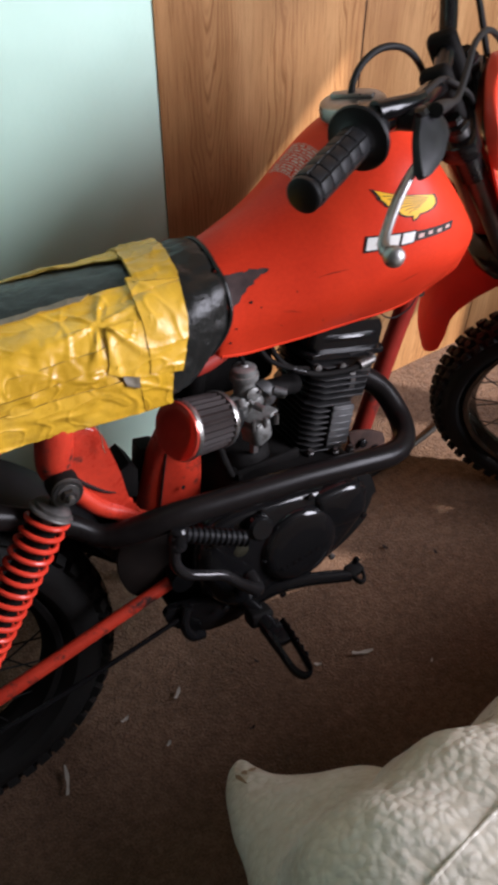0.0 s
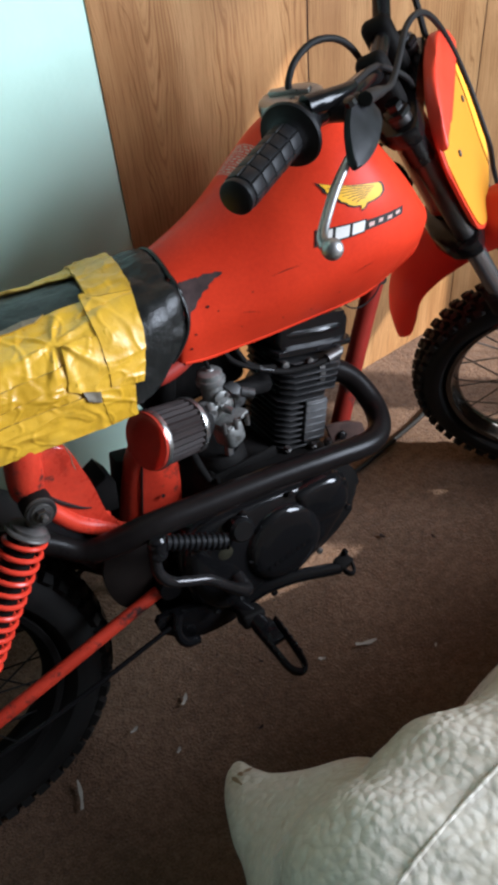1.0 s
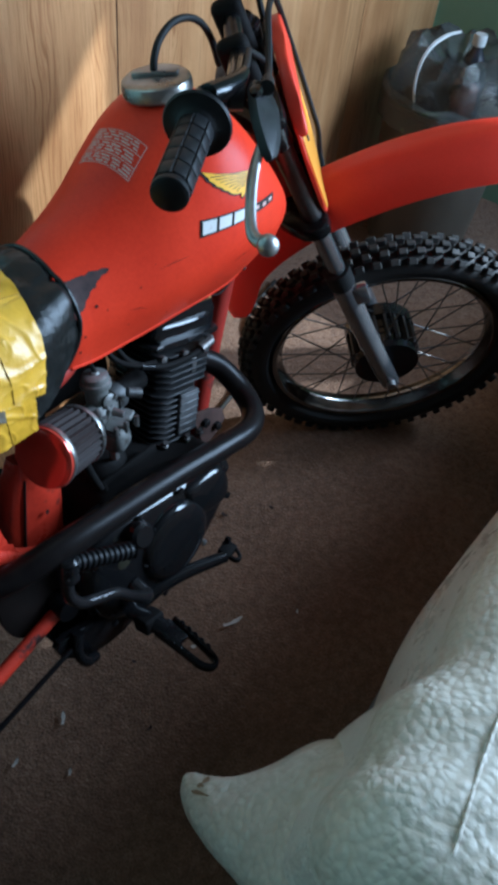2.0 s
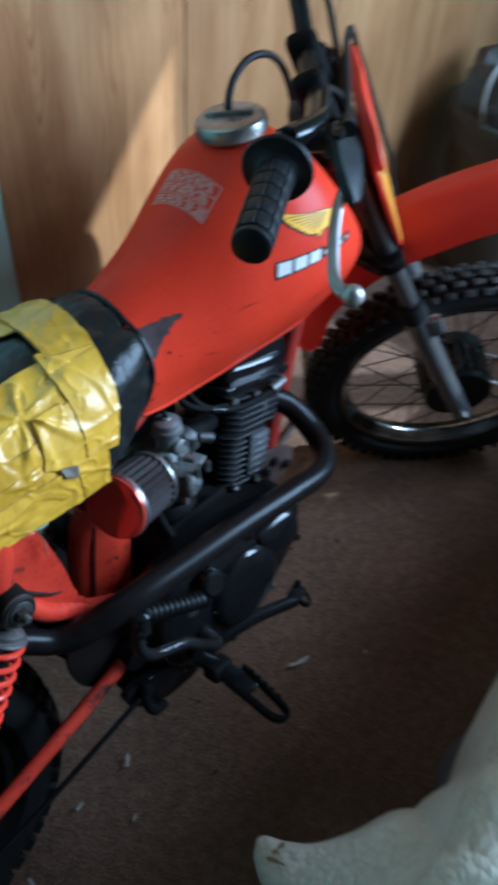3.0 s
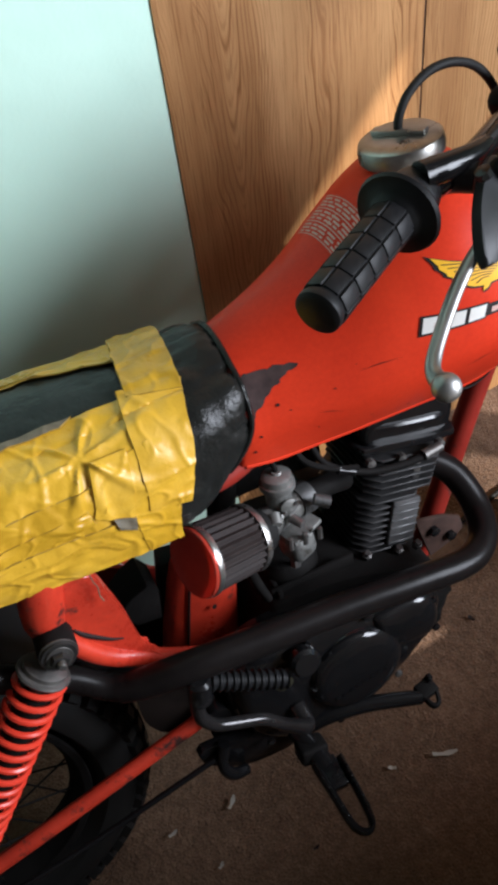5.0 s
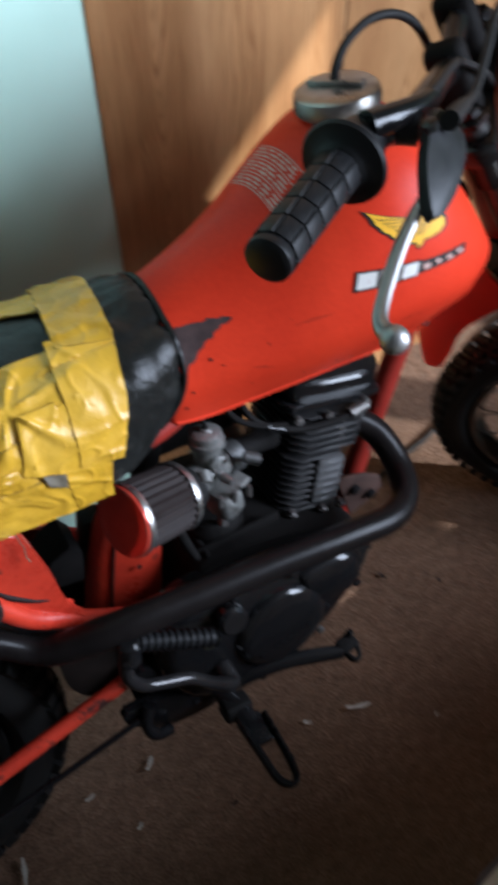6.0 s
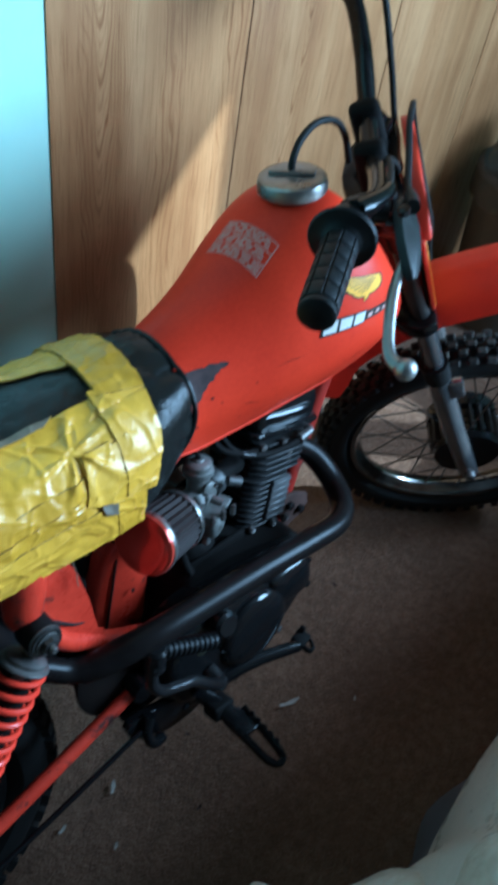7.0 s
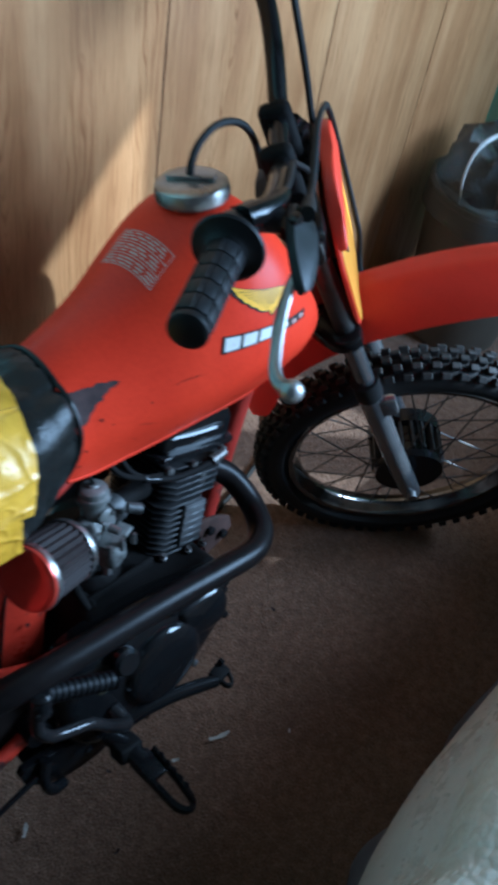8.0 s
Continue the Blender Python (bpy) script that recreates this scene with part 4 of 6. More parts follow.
def wheel(name, m, tyre_r, rim_r, width, hub_r, hub_w, label, knob=(0.017, 0.013), spokes=36, rim_mat=None, spoke_mat=None, pieces=False):
    """Rubber tyre with lugs, chromed rim, spokes and drum hub; the local z axis is the axle."""
    root = part(name, lathe([(0.0, -hub_w), (hub_r, -hub_w), (hub_r * 1.02, -hub_w * 0.7), (hub_r * 0.93, -hub_w * 0.62), (hub_r * 0.90, -hub_w * 0.3), (hub_r * 0.94, -hub_w * 0.25), (hub_r * 0.90, -hub_w * 0.2), (hub_r * 0.90, 0.0), (hub_r * 0.94, hub_w * 0.05), (hub_r * 0.90, hub_w * 0.1), (hub_r * 0.92, hub_w * 0.4), (hub_r * 1.1, hub_w * 0.5), (hub_r * 1.1, hub_w), (0.0, hub_w)], 36, m), SATIN_BLACK, bike, label)
    w = width / 2
    prof = []
    base = rim_r - 0.006
    mid, half = (tyre_r - 0.008 + base) / 2, (tyre_r - 0.008 - base) / 2
    for k in range(22):
        a = 2 * math.pi * k / 22
        prof.append((mid + half * math.cos(a), w * math.sin(a) * (1.0 if math.cos(a) > -0.6 else 0.75)))
    bm = bmesh.new()
    sides = 72
    rs = [[m @ Vector((r * math.cos(b), r * math.sin(b), h)) for r, h in prof] for b in (2 * math.pi * k / sides for k in range(sides))]
    rs.append(rs[0])
    loft(rs, bm=bm, caps=False)
    bmesh.ops.remove_doubles(bm, verts=bm.verts, dist=1e-6)
    tyre = part("tyre", bm, RUBBER, root, "black knobbly tyre")
    rng = random.Random(5)
    lug, first_piece = bmesh.new(), None
    count = int(2 * math.pi * tyre_r / 0.029)
    for k in range(count):
        b = 2 * math.pi * k / count
        rows = ((-0.36, 0), (0.36, 0), (0.0, 0.5), (-0.80, 0.5), (0.80, 0.5))
        for u, shift in rows:
            bb = b + shift * 2 * math.pi / count
            tilt = u * 1.0
            r = mid + half * math.cos(tilt * 1.05) * 1.0
            h = w * math.sin(tilt * 1.05) * 1.02
            mm = m @ Matrix.Rotation(bb, 4, "Z") @ Matrix.Translation((r + 0.003, 0, h)) @ Matrix.Rotation(-tilt * 1.0, 4, "Y")
            size = (0.014, knob[0] * rng.uniform(0.92, 1.05), knob[1])
            if pieces:
                piece = first_piece.copy() if first_piece else part("tread_block", block((0.014, knob[0], knob[1]), Matrix(), 0.0016, segments=1), RUBBER, root, "black rubber tread block", smooth=False)
                if first_piece:
                    scene.collection.objects.link(piece)
                first_piece = first_piece or piece
                piece.matrix_basis = mm @ Matrix.Diagonal((1, size[1] / knob[0], 1, 1))
                continue
            vs = []
            for sx in (-1, 1):
                q = 1.0 if sx < 0 else 0.86
                vs.append([lug.verts.new(mm @ Vector((sx * size[0] / 2, sy * size[1] / 2 * q, sz * size[2] / 2 * q))) for sy, sz in ((-1, -1), (1, -1), (1, 1), (-1, 1))])
            lug.faces.new(vs[1])
            for i in range(4):
                j = (i + 1) % 4
                lug.faces.new((vs[0][i], vs[0][j], vs[1][j], vs[1][i]))
    if not pieces:
        tagged(part("tread", lug, RUBBER, root, "rows of rubber tread blocks", smooth=False), kind="stuff")
    rw = w * 0.62
    rim_prof = [(rim_r, -rw), (rim_r - 0.002, -rw - 0.002), (rim_r - 0.010, -rw), (rim_r - 0.013, -rw * 0.7), (rim_r - 0.021, -rw * 0.3), (rim_r - 0.023, 0), (rim_r - 0.021, rw * 0.3), (rim_r - 0.013, rw * 0.7), (rim_r - 0.010, rw), (rim_r - 0.002, rw + 0.002), (rim_r, rw), (rim_r - 0.006, 0)]
    bm = bmesh.new()
    rs = [[m @ Vector((r * math.cos(b), r * math.sin(b), h)) for r, h in rim_prof] for b in (2 * math.pi * k / 96 for k in range(96))]
    rs.append(rs[0])
    loft(rs, bm=bm, caps=False)
    bmesh.ops.remove_doubles(bm, verts=bm.verts, dist=1e-6)
    part("rim", bm, rim_mat or CHROME, root)
    for k in range(spokes):
        b = 2 * math.pi * k / spokes
        sgn = 1 if k % 2 else -1
        lean = (0.42 if (k // 2) % 2 else -0.42)
        p = Vector(((hub_r * 0.98) * math.cos(b + lean), (hub_r * 0.98) * math.sin(b + lean), sgn * hub_w * 0.75))
        q2 = Vector(((rim_r - 0.02) * math.cos(b), (rim_r - 0.02) * math.sin(b), sgn * rw * 0.25))
        part("spoke", sweep([m @ p, m @ q2], 0.0014, 5, 1), spoke_mat or STEEL, root)
    return root


wheel("rear_wheel", axis_pose(REAR, (0, 1, 0)), 0.264, 0.188, 0.088, 0.06, 0.05, "rear wheel with a knobbly tyre", (0.019, 0.015), rim_mat=CRANKCASE, spoke_mat=CRANKCASE)
teeth = [((0.104 if k % 2 else 0.098) * math.cos(2 * math.pi * k / 84), (0.104 if k % 2 else 0.098) * math.sin(2 * math.pi * k / 84)) for k in range(84)]
part("sprocket", plate_shape(teeth, 0.005, Matrix.Translation(REAR + Vector((0, 0.062, 0))) @ XZ, 0), GUNMETAL, bike, "dark toothed rear sprocket", smooth=False)
part("brake_drum", lathe([(0.0, 0), (0.070, 0), (0.072, 0.006), (0.066, 0.016), (0.03, 0.022), (0.014, 0.030), (0.0, 0.030)], 36, axis_pose(REAR + Vector((0, -0.045, 0)), (0, -1, 0))), CRANKCASE, bike, "black rear brake drum")
part("brake_lever", sweep([REAR + Vector((0.0, -0.082, 0.0)), REAR + Vector((0.04, -0.086, -0.03)), REAR + Vector((0.06, -0.09, -0.045))], 0.006, 8, 3), SATIN_BLACK, bike)
for lo_z, hi_z in ((0.170, 0.318), (0.336, 0.352)):
    part("chain_run", sweep([(0.035, 0.062, lo_z), (0.20, 0.064, (lo_z + hi_z) / 2 - 0.004), (0.40, 0.064, hi_z)], 0.0055, 6, 6, flat=0.6), RUST, bike, "grimy drive chain")
for s in (-1, 1):
    lo, hi = Vector((0.070, s * 0.126, 0.300)), Vector((0.2575, s * 0.1105, 0.5375))
    way = (hi - lo).normalized()
    shock = part("shock_absorber", sweep([lo, lo.lerp(hi, 0.86)], 0.0155, 18, 1), CRANKCASE, bike, "rear shock absorber with a red coil spring")
    part("rod", sweep([lo.lerp(hi, 0.5), hi], 0.0065, 12, 1), DIRTY_STEEL, shock)
    turns = 17
    coil = []
    mm = axis_pose(lo.lerp(hi, 0.10), way)
    length = (hi - lo).length * 0.825
    for k in range(turns * 20 + 1):
        a = 2 * math.pi * k / 20
        coil.append(mm @ Vector((0.0222 * math.cos(a), 0.0222 * math.sin(a), length * k / (turns * 20))))
    part("coil_spring", sweep(coil, 0.0031, 8, 1), SPRING_RED, shock, "red painted coil spring")
    part("spring_seat", lathe([(0.0, 0), (0.0245, 0), (0.0255, 0.002), (0.0245, 0.004), (0.0205, 0.005), (0.0205, 0.009), (0.014, 0.012), (0.0, 0.012)], 30, axis_pose(lo.lerp(hi, 0.925), way)), DIRTY_STEEL, shock)
    at = hi + way * 0.012
    eye = part("eye", lathe([(0.010, -0.013), (0.0165, -0.013), (0.018, -0.010), (0.018, 0.010), (0.0165, 0.013), (0.010, 0.013)], 26, axis_pose(at, (0, 1, 0))), CRANKCASE, shock, "grimy black shock absorber eye")
    for q, (r, h0, h1) in enumerate(((0.0175, 0.0125, 0.0145), (0.0160, 0.0150, 0.0170), (0.0120, 0.0170, 0.0185))):
        part("washer", lathe([(0.0, h0), (r, h0), (r + 0.0004, (h0 + h1) / 2), (r, h1), (0.0, h1)], 28, axis_pose(at, (0, s, 0))), DIRTY_STEEL if q != 1 else GUNMETAL, eye)
    part("nut", lathe([(0.0, 0.0185), (0.0085, 0.0185), (0.0088, 0.0225), (0.0078, 0.0245), (0.0, 0.0245)], 6, axis_pose(at, (0, s, 0))), GUNMETAL, eye)
    part("bolt", lathe([(0.0, 0.0245), (0.0042, 0.0245), (0.0042, 0.0285), (0.0032, 0.0300), (0.0, 0.0302)], 12, axis_pose(at, (0, s, 0))), DIRTY_STEEL, eye)
part("far_panel", plate_shape(rounded([(0.275, 0.435), (0.315, 0.455), (0.36, 0.430), (0.405, 0.40), (0.40, 0.37), (0.34, 0.375), (0.28, 0.40)], 3), 0.006, Matrix(((1, 0, 0, 0), (0, 0, 1, 0.06), (0, 1, 0, 0), (0, 0, 0, 1))), 0.002), RED_WORN_SHADED, bike, "dark red far side panel")
part("battery_tray", plate_shape([(0.318, 0.452), (0.343, 0.470), (0.362, 0.481), (0.3725, 0.463), (0.366, 0.424), (0.340, 0.428)], 0.05, XZ, 0.003), CRANKCASE, bike, "black bracket under the seat")
# plate added to darken the view past the swing arm, hiding bright floor
part("far_dark_plate", plate_shape(rounded([(0.10, 0.335), (0.16, 0.385), (0.25, 0.425), (0.34, 0.43), (0.36, 0.36), (0.34, 0.285), (0.25, 0.268), (0.14, 0.27)], 4), 0.004, Matrix(((1, 0, 0, 0), (0, 0, 1, 0.082), (0, 1, 0, 0), (0, 0, 0, 1))), 0.001), CRANKCASE, bike, "black plate added on the far side")
part("pivot_plate", plate_shape(rounded([(0.265, 0.40), (0.33, 0.415), (0.40, 0.385), (0.42, 0.32), (0.40, 0.255), (0.35, 0.25), (0.30, 0.30), (0.27, 0.34)], 4), 0.008, Matrix(((1, 0, 0, 0), (0, 0, 1, 0.045), (0, 1, 0, 0), (0, 0, 0, 1))), 0.002), CRANKCASE, bike, "grimy black frame plate at the swing arm pivot")
# inner rear fender seen below the seat
part("inner_fender", loft([[(0.035 + (0.30 + 0.004 * q) * math.cos(a), y, 0.252 + (0.30 + 0.004 * q) * math.sin(a)) for a in [radians(4 + 114 * k / 26) for k in range(27)]] for q, y in ((0, -0.070), (1, -0.035), (1.4, 0), (1, 0.035), (0, 0.070))], closed=False), BLACK_PLASTIC, bike, "black inner rear mudguard")

# engine
engine = part("engine", plate_shape(rounded([(0.395, 0.29), (0.43, 0.243), (0.52, 0.226), (0.60, 0.236), (0.655, 0.262), (0.690, 0.300), (0.688, 0.345), (0.66, 0.385), (0.60, 0.41), (0.535, 0.43), (0.478, 0.426), (0.456, 0.39), (0.425, 0.345), (0.388, 0.322)], 4), 0.17, Matrix(((1, 0, 0, 0), (0, 0, 1, 0), (0, 1, 0, 0), (0, 0, 0, 1))), 0.012, segments=3), CRANKCASE, bike, "black single-cylinder engine")


def flank(outline, y0, y1, bevel, n=4, segments=4):
    """A cover with an outline in x, z that stands out to the right from y0 to y1."""
    return plate_shape(rounded(outline, n), abs(y1 - y0), Matrix.Translation((0, (y0 + y1) / 2, 0)) @ XZ, bevel, segments=segments)


def dome(outline, levels, n=4):
    """A cast cover: the outline drawn in towards its middle level by level, (y, shrink in metres)."""
    pts = [Vector((x, 0, z)) for x, z in rounded(outline, n)]
    mid = sum(pts, Vector()) / len(pts)
    rings = []
    for y, shrink in levels:
        rings.append([mid + (p - mid) * max(0.02, 1 - shrink / (p - mid).length) + Vector((0, y, 0)) for p in pts])
    return loft(rings)


COVER = [(0.405, 0.300), (0.44, 0.258), (0.51, 0.244), (0.566, 0.260), (0.604, 0.283), (0.634, 0.313), (0.651, 0.335), (0.654, 0.362), (0.638, 0.388), (0.585, 0.405), (0.50, 0.418), (0.43, 0.415), (0.40, 0.370)]
part("generator_cover", dome([(0.612 + 0.088 * math.cos(a), 0.334 + 0.088 * math.sin(a)) for a in (2 * math.pi * k / 16 for k in range(16))], [(0.070, 0.0), (0.110, 0.0), (0.118, 0.003), (0.122, 0.010), (0.124, 0.02), (0.1245, 0.2)]), BLACK_METAL, engine, "gloss black round generator cover")
cover = part("clutch_cover", dome(COVER, [(-0.075, 0.0), (-0.104, 0.0), (-0.112, 0.001), (-0.119, 0.0045), (-0.124, 0.011), (-0.1265, 0.020), (-0.128, 0.035), (-0.129, 0.060), (-0.1292, 0.2)]), BLACK_METAL, engine, "gloss black clutch cover")
part("raised_boss", dome([(0.538 + 0.058 * math.cos(a), 0.334 + 0.060 * math.sin(a)) for a in (2 * math.pi * k / 14 for k in range(14))], [(-0.118, 0.0), (-0.1275, 0.0006), (-0.1325, 0.0026), (-0.1362, 0.0062), (-0.1385, 0.0112), (-0.1398, 0.018), (-0.1404, 0.030), (-0.1406, 0.2)]), BLACK_METAL, cover)
part("cover_shoulder", dome([(0.570, 0.345), (0.600, 0.330), (0.636, 0.332), (0.648, 0.352), (0.643, 0.384), (0.622, 0.4005), (0.576, 0.4010), (0.564, 0.388)], [(-0.100, -0.002), (-0.117, 0.0), (-0.1235, 0.0013), (-0.1285, 0.0040), (-0.1320, 0.0080), (-0.1340, 0.0140), (-0.1345, 0.2)], 5), BLACK_METAL, cover)
part("cover_rim", sweep([(x, -0.1085, z) for x, z in COVER + COVER[:1]], 0.0035, 8, 5), BLACK_METAL, cover)
for k, (x, z) in enumerate(((0.424, 0.275), (0.51, 0.252), (0.590, 0.282), (0.643, 0.332), (0.641, 0.380), (0.560, 0.404), (0.49, 0.412), (0.413, 0.39))):
    part("bolt", lathe([(0.0, 0), (0.0048, 0), (0.0048, 0.003), (0.003, 0.004), (0.0, 0.004)], 10, axis_pose((x, -0.1255, z), (0, -1, 0))), DIRTY_STEEL if k == 2 else BLACK_METAL, cover)
part("oil_filler", lathe([(0.0, 0), (0.014, 0), (0.0145, 0.012), (0.017, 0.012), (0.017, 0.020), (0.013, 0.024), (0.0, 0.024)], 24, axis_pose((0.478, -0.124, 0.398), (0, -1, 0.25))), BLACK_METAL, cover)
for k in range(8):
    u = k / 7
    part("raised_bar", block((0.006, 0.0012, 0.006), Matrix.Translation((0.507 + 0.062 * u, -0.1406, 0.314 + 0.012 * u)) @ Matrix.Rotation(-0.2, 4, "Y"), 0.001), SATIN_BLACK, cover)

part("inspection_cap", lathe([(0.0, 0), (0.011, 0), (0.011, 0.003), (0.009, 0.004), (0.0, 0.004)], 24, axis_pose((0.455, -0.1255, 0.366), (0, -1, 0))), OLIVE, cover, "dull olive round cap")
part("ground_wire", sweep([(0.770, -0.05, 0.612), (0.776, -0.055, 0.596), (0.792, -0.045, 0.590), (0.806, -0.02, 0.598)], 0.0018, 6, 5), RUBBER, bike)

# cylinder, leaning forward, with separate fins
CYL = Matrix.Translation((0.624, 0, 0.405)) @ Matrix.Rotation(radians(13), 4, "Y")
part("barrel", block((0.058, 0.072, 0.15), CYL @ Matrix.Translation((0, 0, 0.065)), 0.006), SATIN_BLACK, engine)


def fin(width, length, at, thick=0.0028, mat=FIN, shift=0.0):
    out = [(-width / 2, -length / 2 + 0.014), (-width / 2 + 0.014, -length / 2), (width / 2 - 0.014, -length / 2), (width / 2, -length / 2 + 0.014), (width / 2, length / 2 - 0.014), (width / 2 - 0.014, length / 2), (-width / 2 + 0.014, length / 2), (-width / 2, length / 2 - 0.014)]
    return part("cooling_fin", plate_shape(out, thick, CYL @ Matrix.Translation((shift, 0, at)), 0.0007, segments=1), mat, engine)


for k in range(9):
    fin(0.078, 0.112, 0.002 + 0.0088 * k, 0.0024, shift=0.004)
for k in range(6):
    fin(0.090 + 0.002 * k, 0.116, 0.084 + 0.0092 * k, 0.0026, shift=0.014)
part("chain_case", block((0.034, 0.006, 0.062), CYL @ Matrix.Translation((0.018, -0.0565, 0.040)), 0.0015), FIN_BARE, engine, "bare metal chain case on the cylinder")
for k in range(6):
    part("case_rib", block((0.034, 0.008, 0.0022), CYL @ Matrix.Translation((0.018, -0.057, 0.014 + 0.0104 * k)), 0.0006, segments=1), FIN_BARE, engine)
rocker = part("head_cover", plate_shape(rounded([(-0.054, -0.044), (-0.03, -0.050), (0.036, -0.050), (0.058, -0.040), (0.060, 0.040), (0.036, 0.050), (-0.03, 0.050), (-0.054, 0.044)], 3), 0.046, CYL @ Matrix.Translation((0.008, 0, 0.166)), 0.014, segments=4), BLACK_METAL, engine, "gloss black rocker cover")
part("cover_flange", plate_shape(rounded([(-0.060, -0.048), (-0.03, -0.056), (0.04, -0.056), (0.064, -0.044), (0.066, 0.044), (0.04, 0.056), (-0.03, 0.056), (-0.060, 0.048)], 3), 0.008, CYL @ Matrix.Translation((0.008, 0, 0.146)), 0.002), BLACK_METAL, engine)
part("cover_rib", sweep([CYL @ Vector(p) for p in ((-0.040, -0.047, 0.168), (0.0, -0.051, 0.168), (0.044, -0.050, 0.169), (0.062, -0.034, 0.169))], 0.0040, 8, 4), BLACK_METAL, engine)
for x, z in ((-0.038, 0.134), (0.0, 0.132), (0.046, 0.140)):
    part("bolt", lathe([(0.0, 0), (0.005, 0), (0.005, 0.007), (0.0, 0.008)], 8, CYL @ axis_pose((x, -0.056, z), (0, -1, 0))), DIRTY_STEEL, engine)
part("oil_line", sweep([CYL @ Vector(p) for p in ((-0.105, -0.040, 0.168), (-0.09, -0.058, 0.145), (-0.045, -0.064, 0.128), (0.0, -0.066, 0.128), (0.036, -0.066, 0.136))], [0.0036, 0.0036, 0.004, 0.0042, 0.005], 10), CRANKCASE, engine)
part("banjo_bolt", sweep([CYL @ Vector(p) for p in ((0.022, -0.067, 0.134), (0.044, -0.065, 0.140))], [0.0065, 0.0055], 10, 1), DIRTY_STEEL, engine)
part("banjo_bolt", sweep([CYL @ Vector(p) for p in ((-0.078, -0.062, 0.138), (-0.060, -0.064, 0.133))], [0.0052, 0.0052], 8, 1), SATIN_BLACK, engine)

# clutter on top of the crankcase: starter cover, breather and wiring
part("crankcase_boss", lathe([(0.0, 0), (0.034, 0), (0.036, 0.006), (0.034, 0.022), (0.028, 0.028), (0.0, 0.029)], 30, axis_pose((0.515, -0.030, 0.424), (0, -0.05, 1))), CRANKCASE, engine)
part("crankcase_rib", block((0.10, 0.006, 0.016), Matrix.Translation((0.53, -0.066, 0.430)), 0.002), CRANKCASE, engine)
part("crankcase_rib", block((0.006, 0.11, 0.014), Matrix.Translation((0.488, -0.02, 0.430)), 0.002), CRANKCASE, engine)
for x, z in ((0.640, 0.398), (0.665, 0.392), (0.60, 0.412)):
    part("stud_nut", lathe([(0.0, 0), (0.006, 0), (0.006, 0.007), (0.0035, 0.008), (0.0035, 0.012), (0.0, 0.012)], 6, axis_pose((x, -0.058, z), (0, -0.5, 1))), GUNMETAL, engine)

# exhaust
exhaust = part("exhaust_pipe", sweep([(0.675, -0.028, 0.498), (0.700, -0.036, 0.490), (0.722, -0.052, 0.470), (0.730, -0.082, 0.440), (0.714, -0.116, 0.428), (0.680, -0.137, 0.430), (0.62, -0.142, 0.442), (0.54, -0.142, 0.455), (0.45, -0.142, 0.466), (0.375, -0.140, 0.473), (0.328, -0.126, 0.463), (0.300, -0.114, 0.457)], [0.0150, 0.0152, 0.0155, 0.0158, 0.0158, 0.0156, 0.0156, 0.0156, 0.0158, 0.0160, 0.0158, 0.0145], 20), PIPE, bike, "matt black exhaust pipe")
part("tail_pipe", sweep([(0.312, -0.120, 0.459), (0.288, -0.108, 0.462), (0.255, -0.098, 0.488), (0.20, -0.094, 0.520), (0.10, -0.096, 0.57), (-0.05, -0.10, 0.62)], [0.0150, 0.0135, 0.0135, 0.014, 0.028, 0.030], 16), PIPE, exhaust)
part("port_flange", lathe([(0.0, 0), (0.027, 0), (0.027, 0.007), (0.02, 0.010), (0.0, 0.010)], 24, axis_pose((0.676, -0.028, 0.499), (0.9, -0.2, -0.15))), DIRTY_STEEL, exhaust)

# carburettor and pod filter
carb = part("carburettor", sweep([(0.478, -0.068, 0.530), (0.500, -0.062, 0.531), (0.516, -0.057, 0.531), (0.532, -0.053, 0.530)], [0.0165, 0.0165, 0.0150, 0.0150], 20), ALU, bike, "grey cast carburettor")
part("inlet_rubber", sweep([(0.545, -0.048, 0.528), (0.568, -0.040, 0.523), (0.598, -0.028, 0.512)], [0.0145, 0.0125, 0.0145], 18), CRANKCASE, carb, "black rubber inlet stub")
part("inlet_flange", sweep([(0.530, -0.053, 0.530), (0.547, -0.048, 0.528)], [0.0175, 0.0175], 18, 1), DARK_ALU, carb)
CARB = Matrix.Translation((0.512, -0.058, 0.537)) @ Matrix.Rotation(radians(4), 4, "Y")
part("slide_body", lathe([(0.0, 0), (0.0135, 0), (0.0135, 0.026), (0.0165, 0.027), (0.0165, 0.030), (0.0155, 0.031), (0.0155, 0.039), (0.0125, 0.044), (0.006, 0.046), (0.005, 0.048), (0.0, 0.048)], 12, CARB), ALU, carb)
part("float_bowl", block((0.032, 0.034, 0.038), CARB @ Matrix.Translation((0.010, -0.010, -0.042)) @ pose(0, 0, 0, 0, -10, 20), 0.010, segments=4), ALU, carb)
part("drain_plug", lathe([(0.0, -0.012), (0.006, -0.012), (0.006, 0.0), (0.0, 0.0)], 6, CARB @ Matrix.Translation((0.006, -0.012, -0.062))), STEEL, carb)
part("bowl_flange", block((0.040, 0.040, 0.006), CARB @ Matrix.Translation((0.010, -0.010, -0.020)) @ pose(0, 0, 0, 0, -10, 20), 0.002), ALU, carb)
for q in range(3):
    part("bowl_screw", lathe([(0.0, 0), (0.003, 0), (0.003, 0.014), (0.0, 0.015)], 8, CARB @ Matrix.Translation((-0.006 + 0.016 * q, -0.034, -0.026))), DIRTY_STEEL, carb)
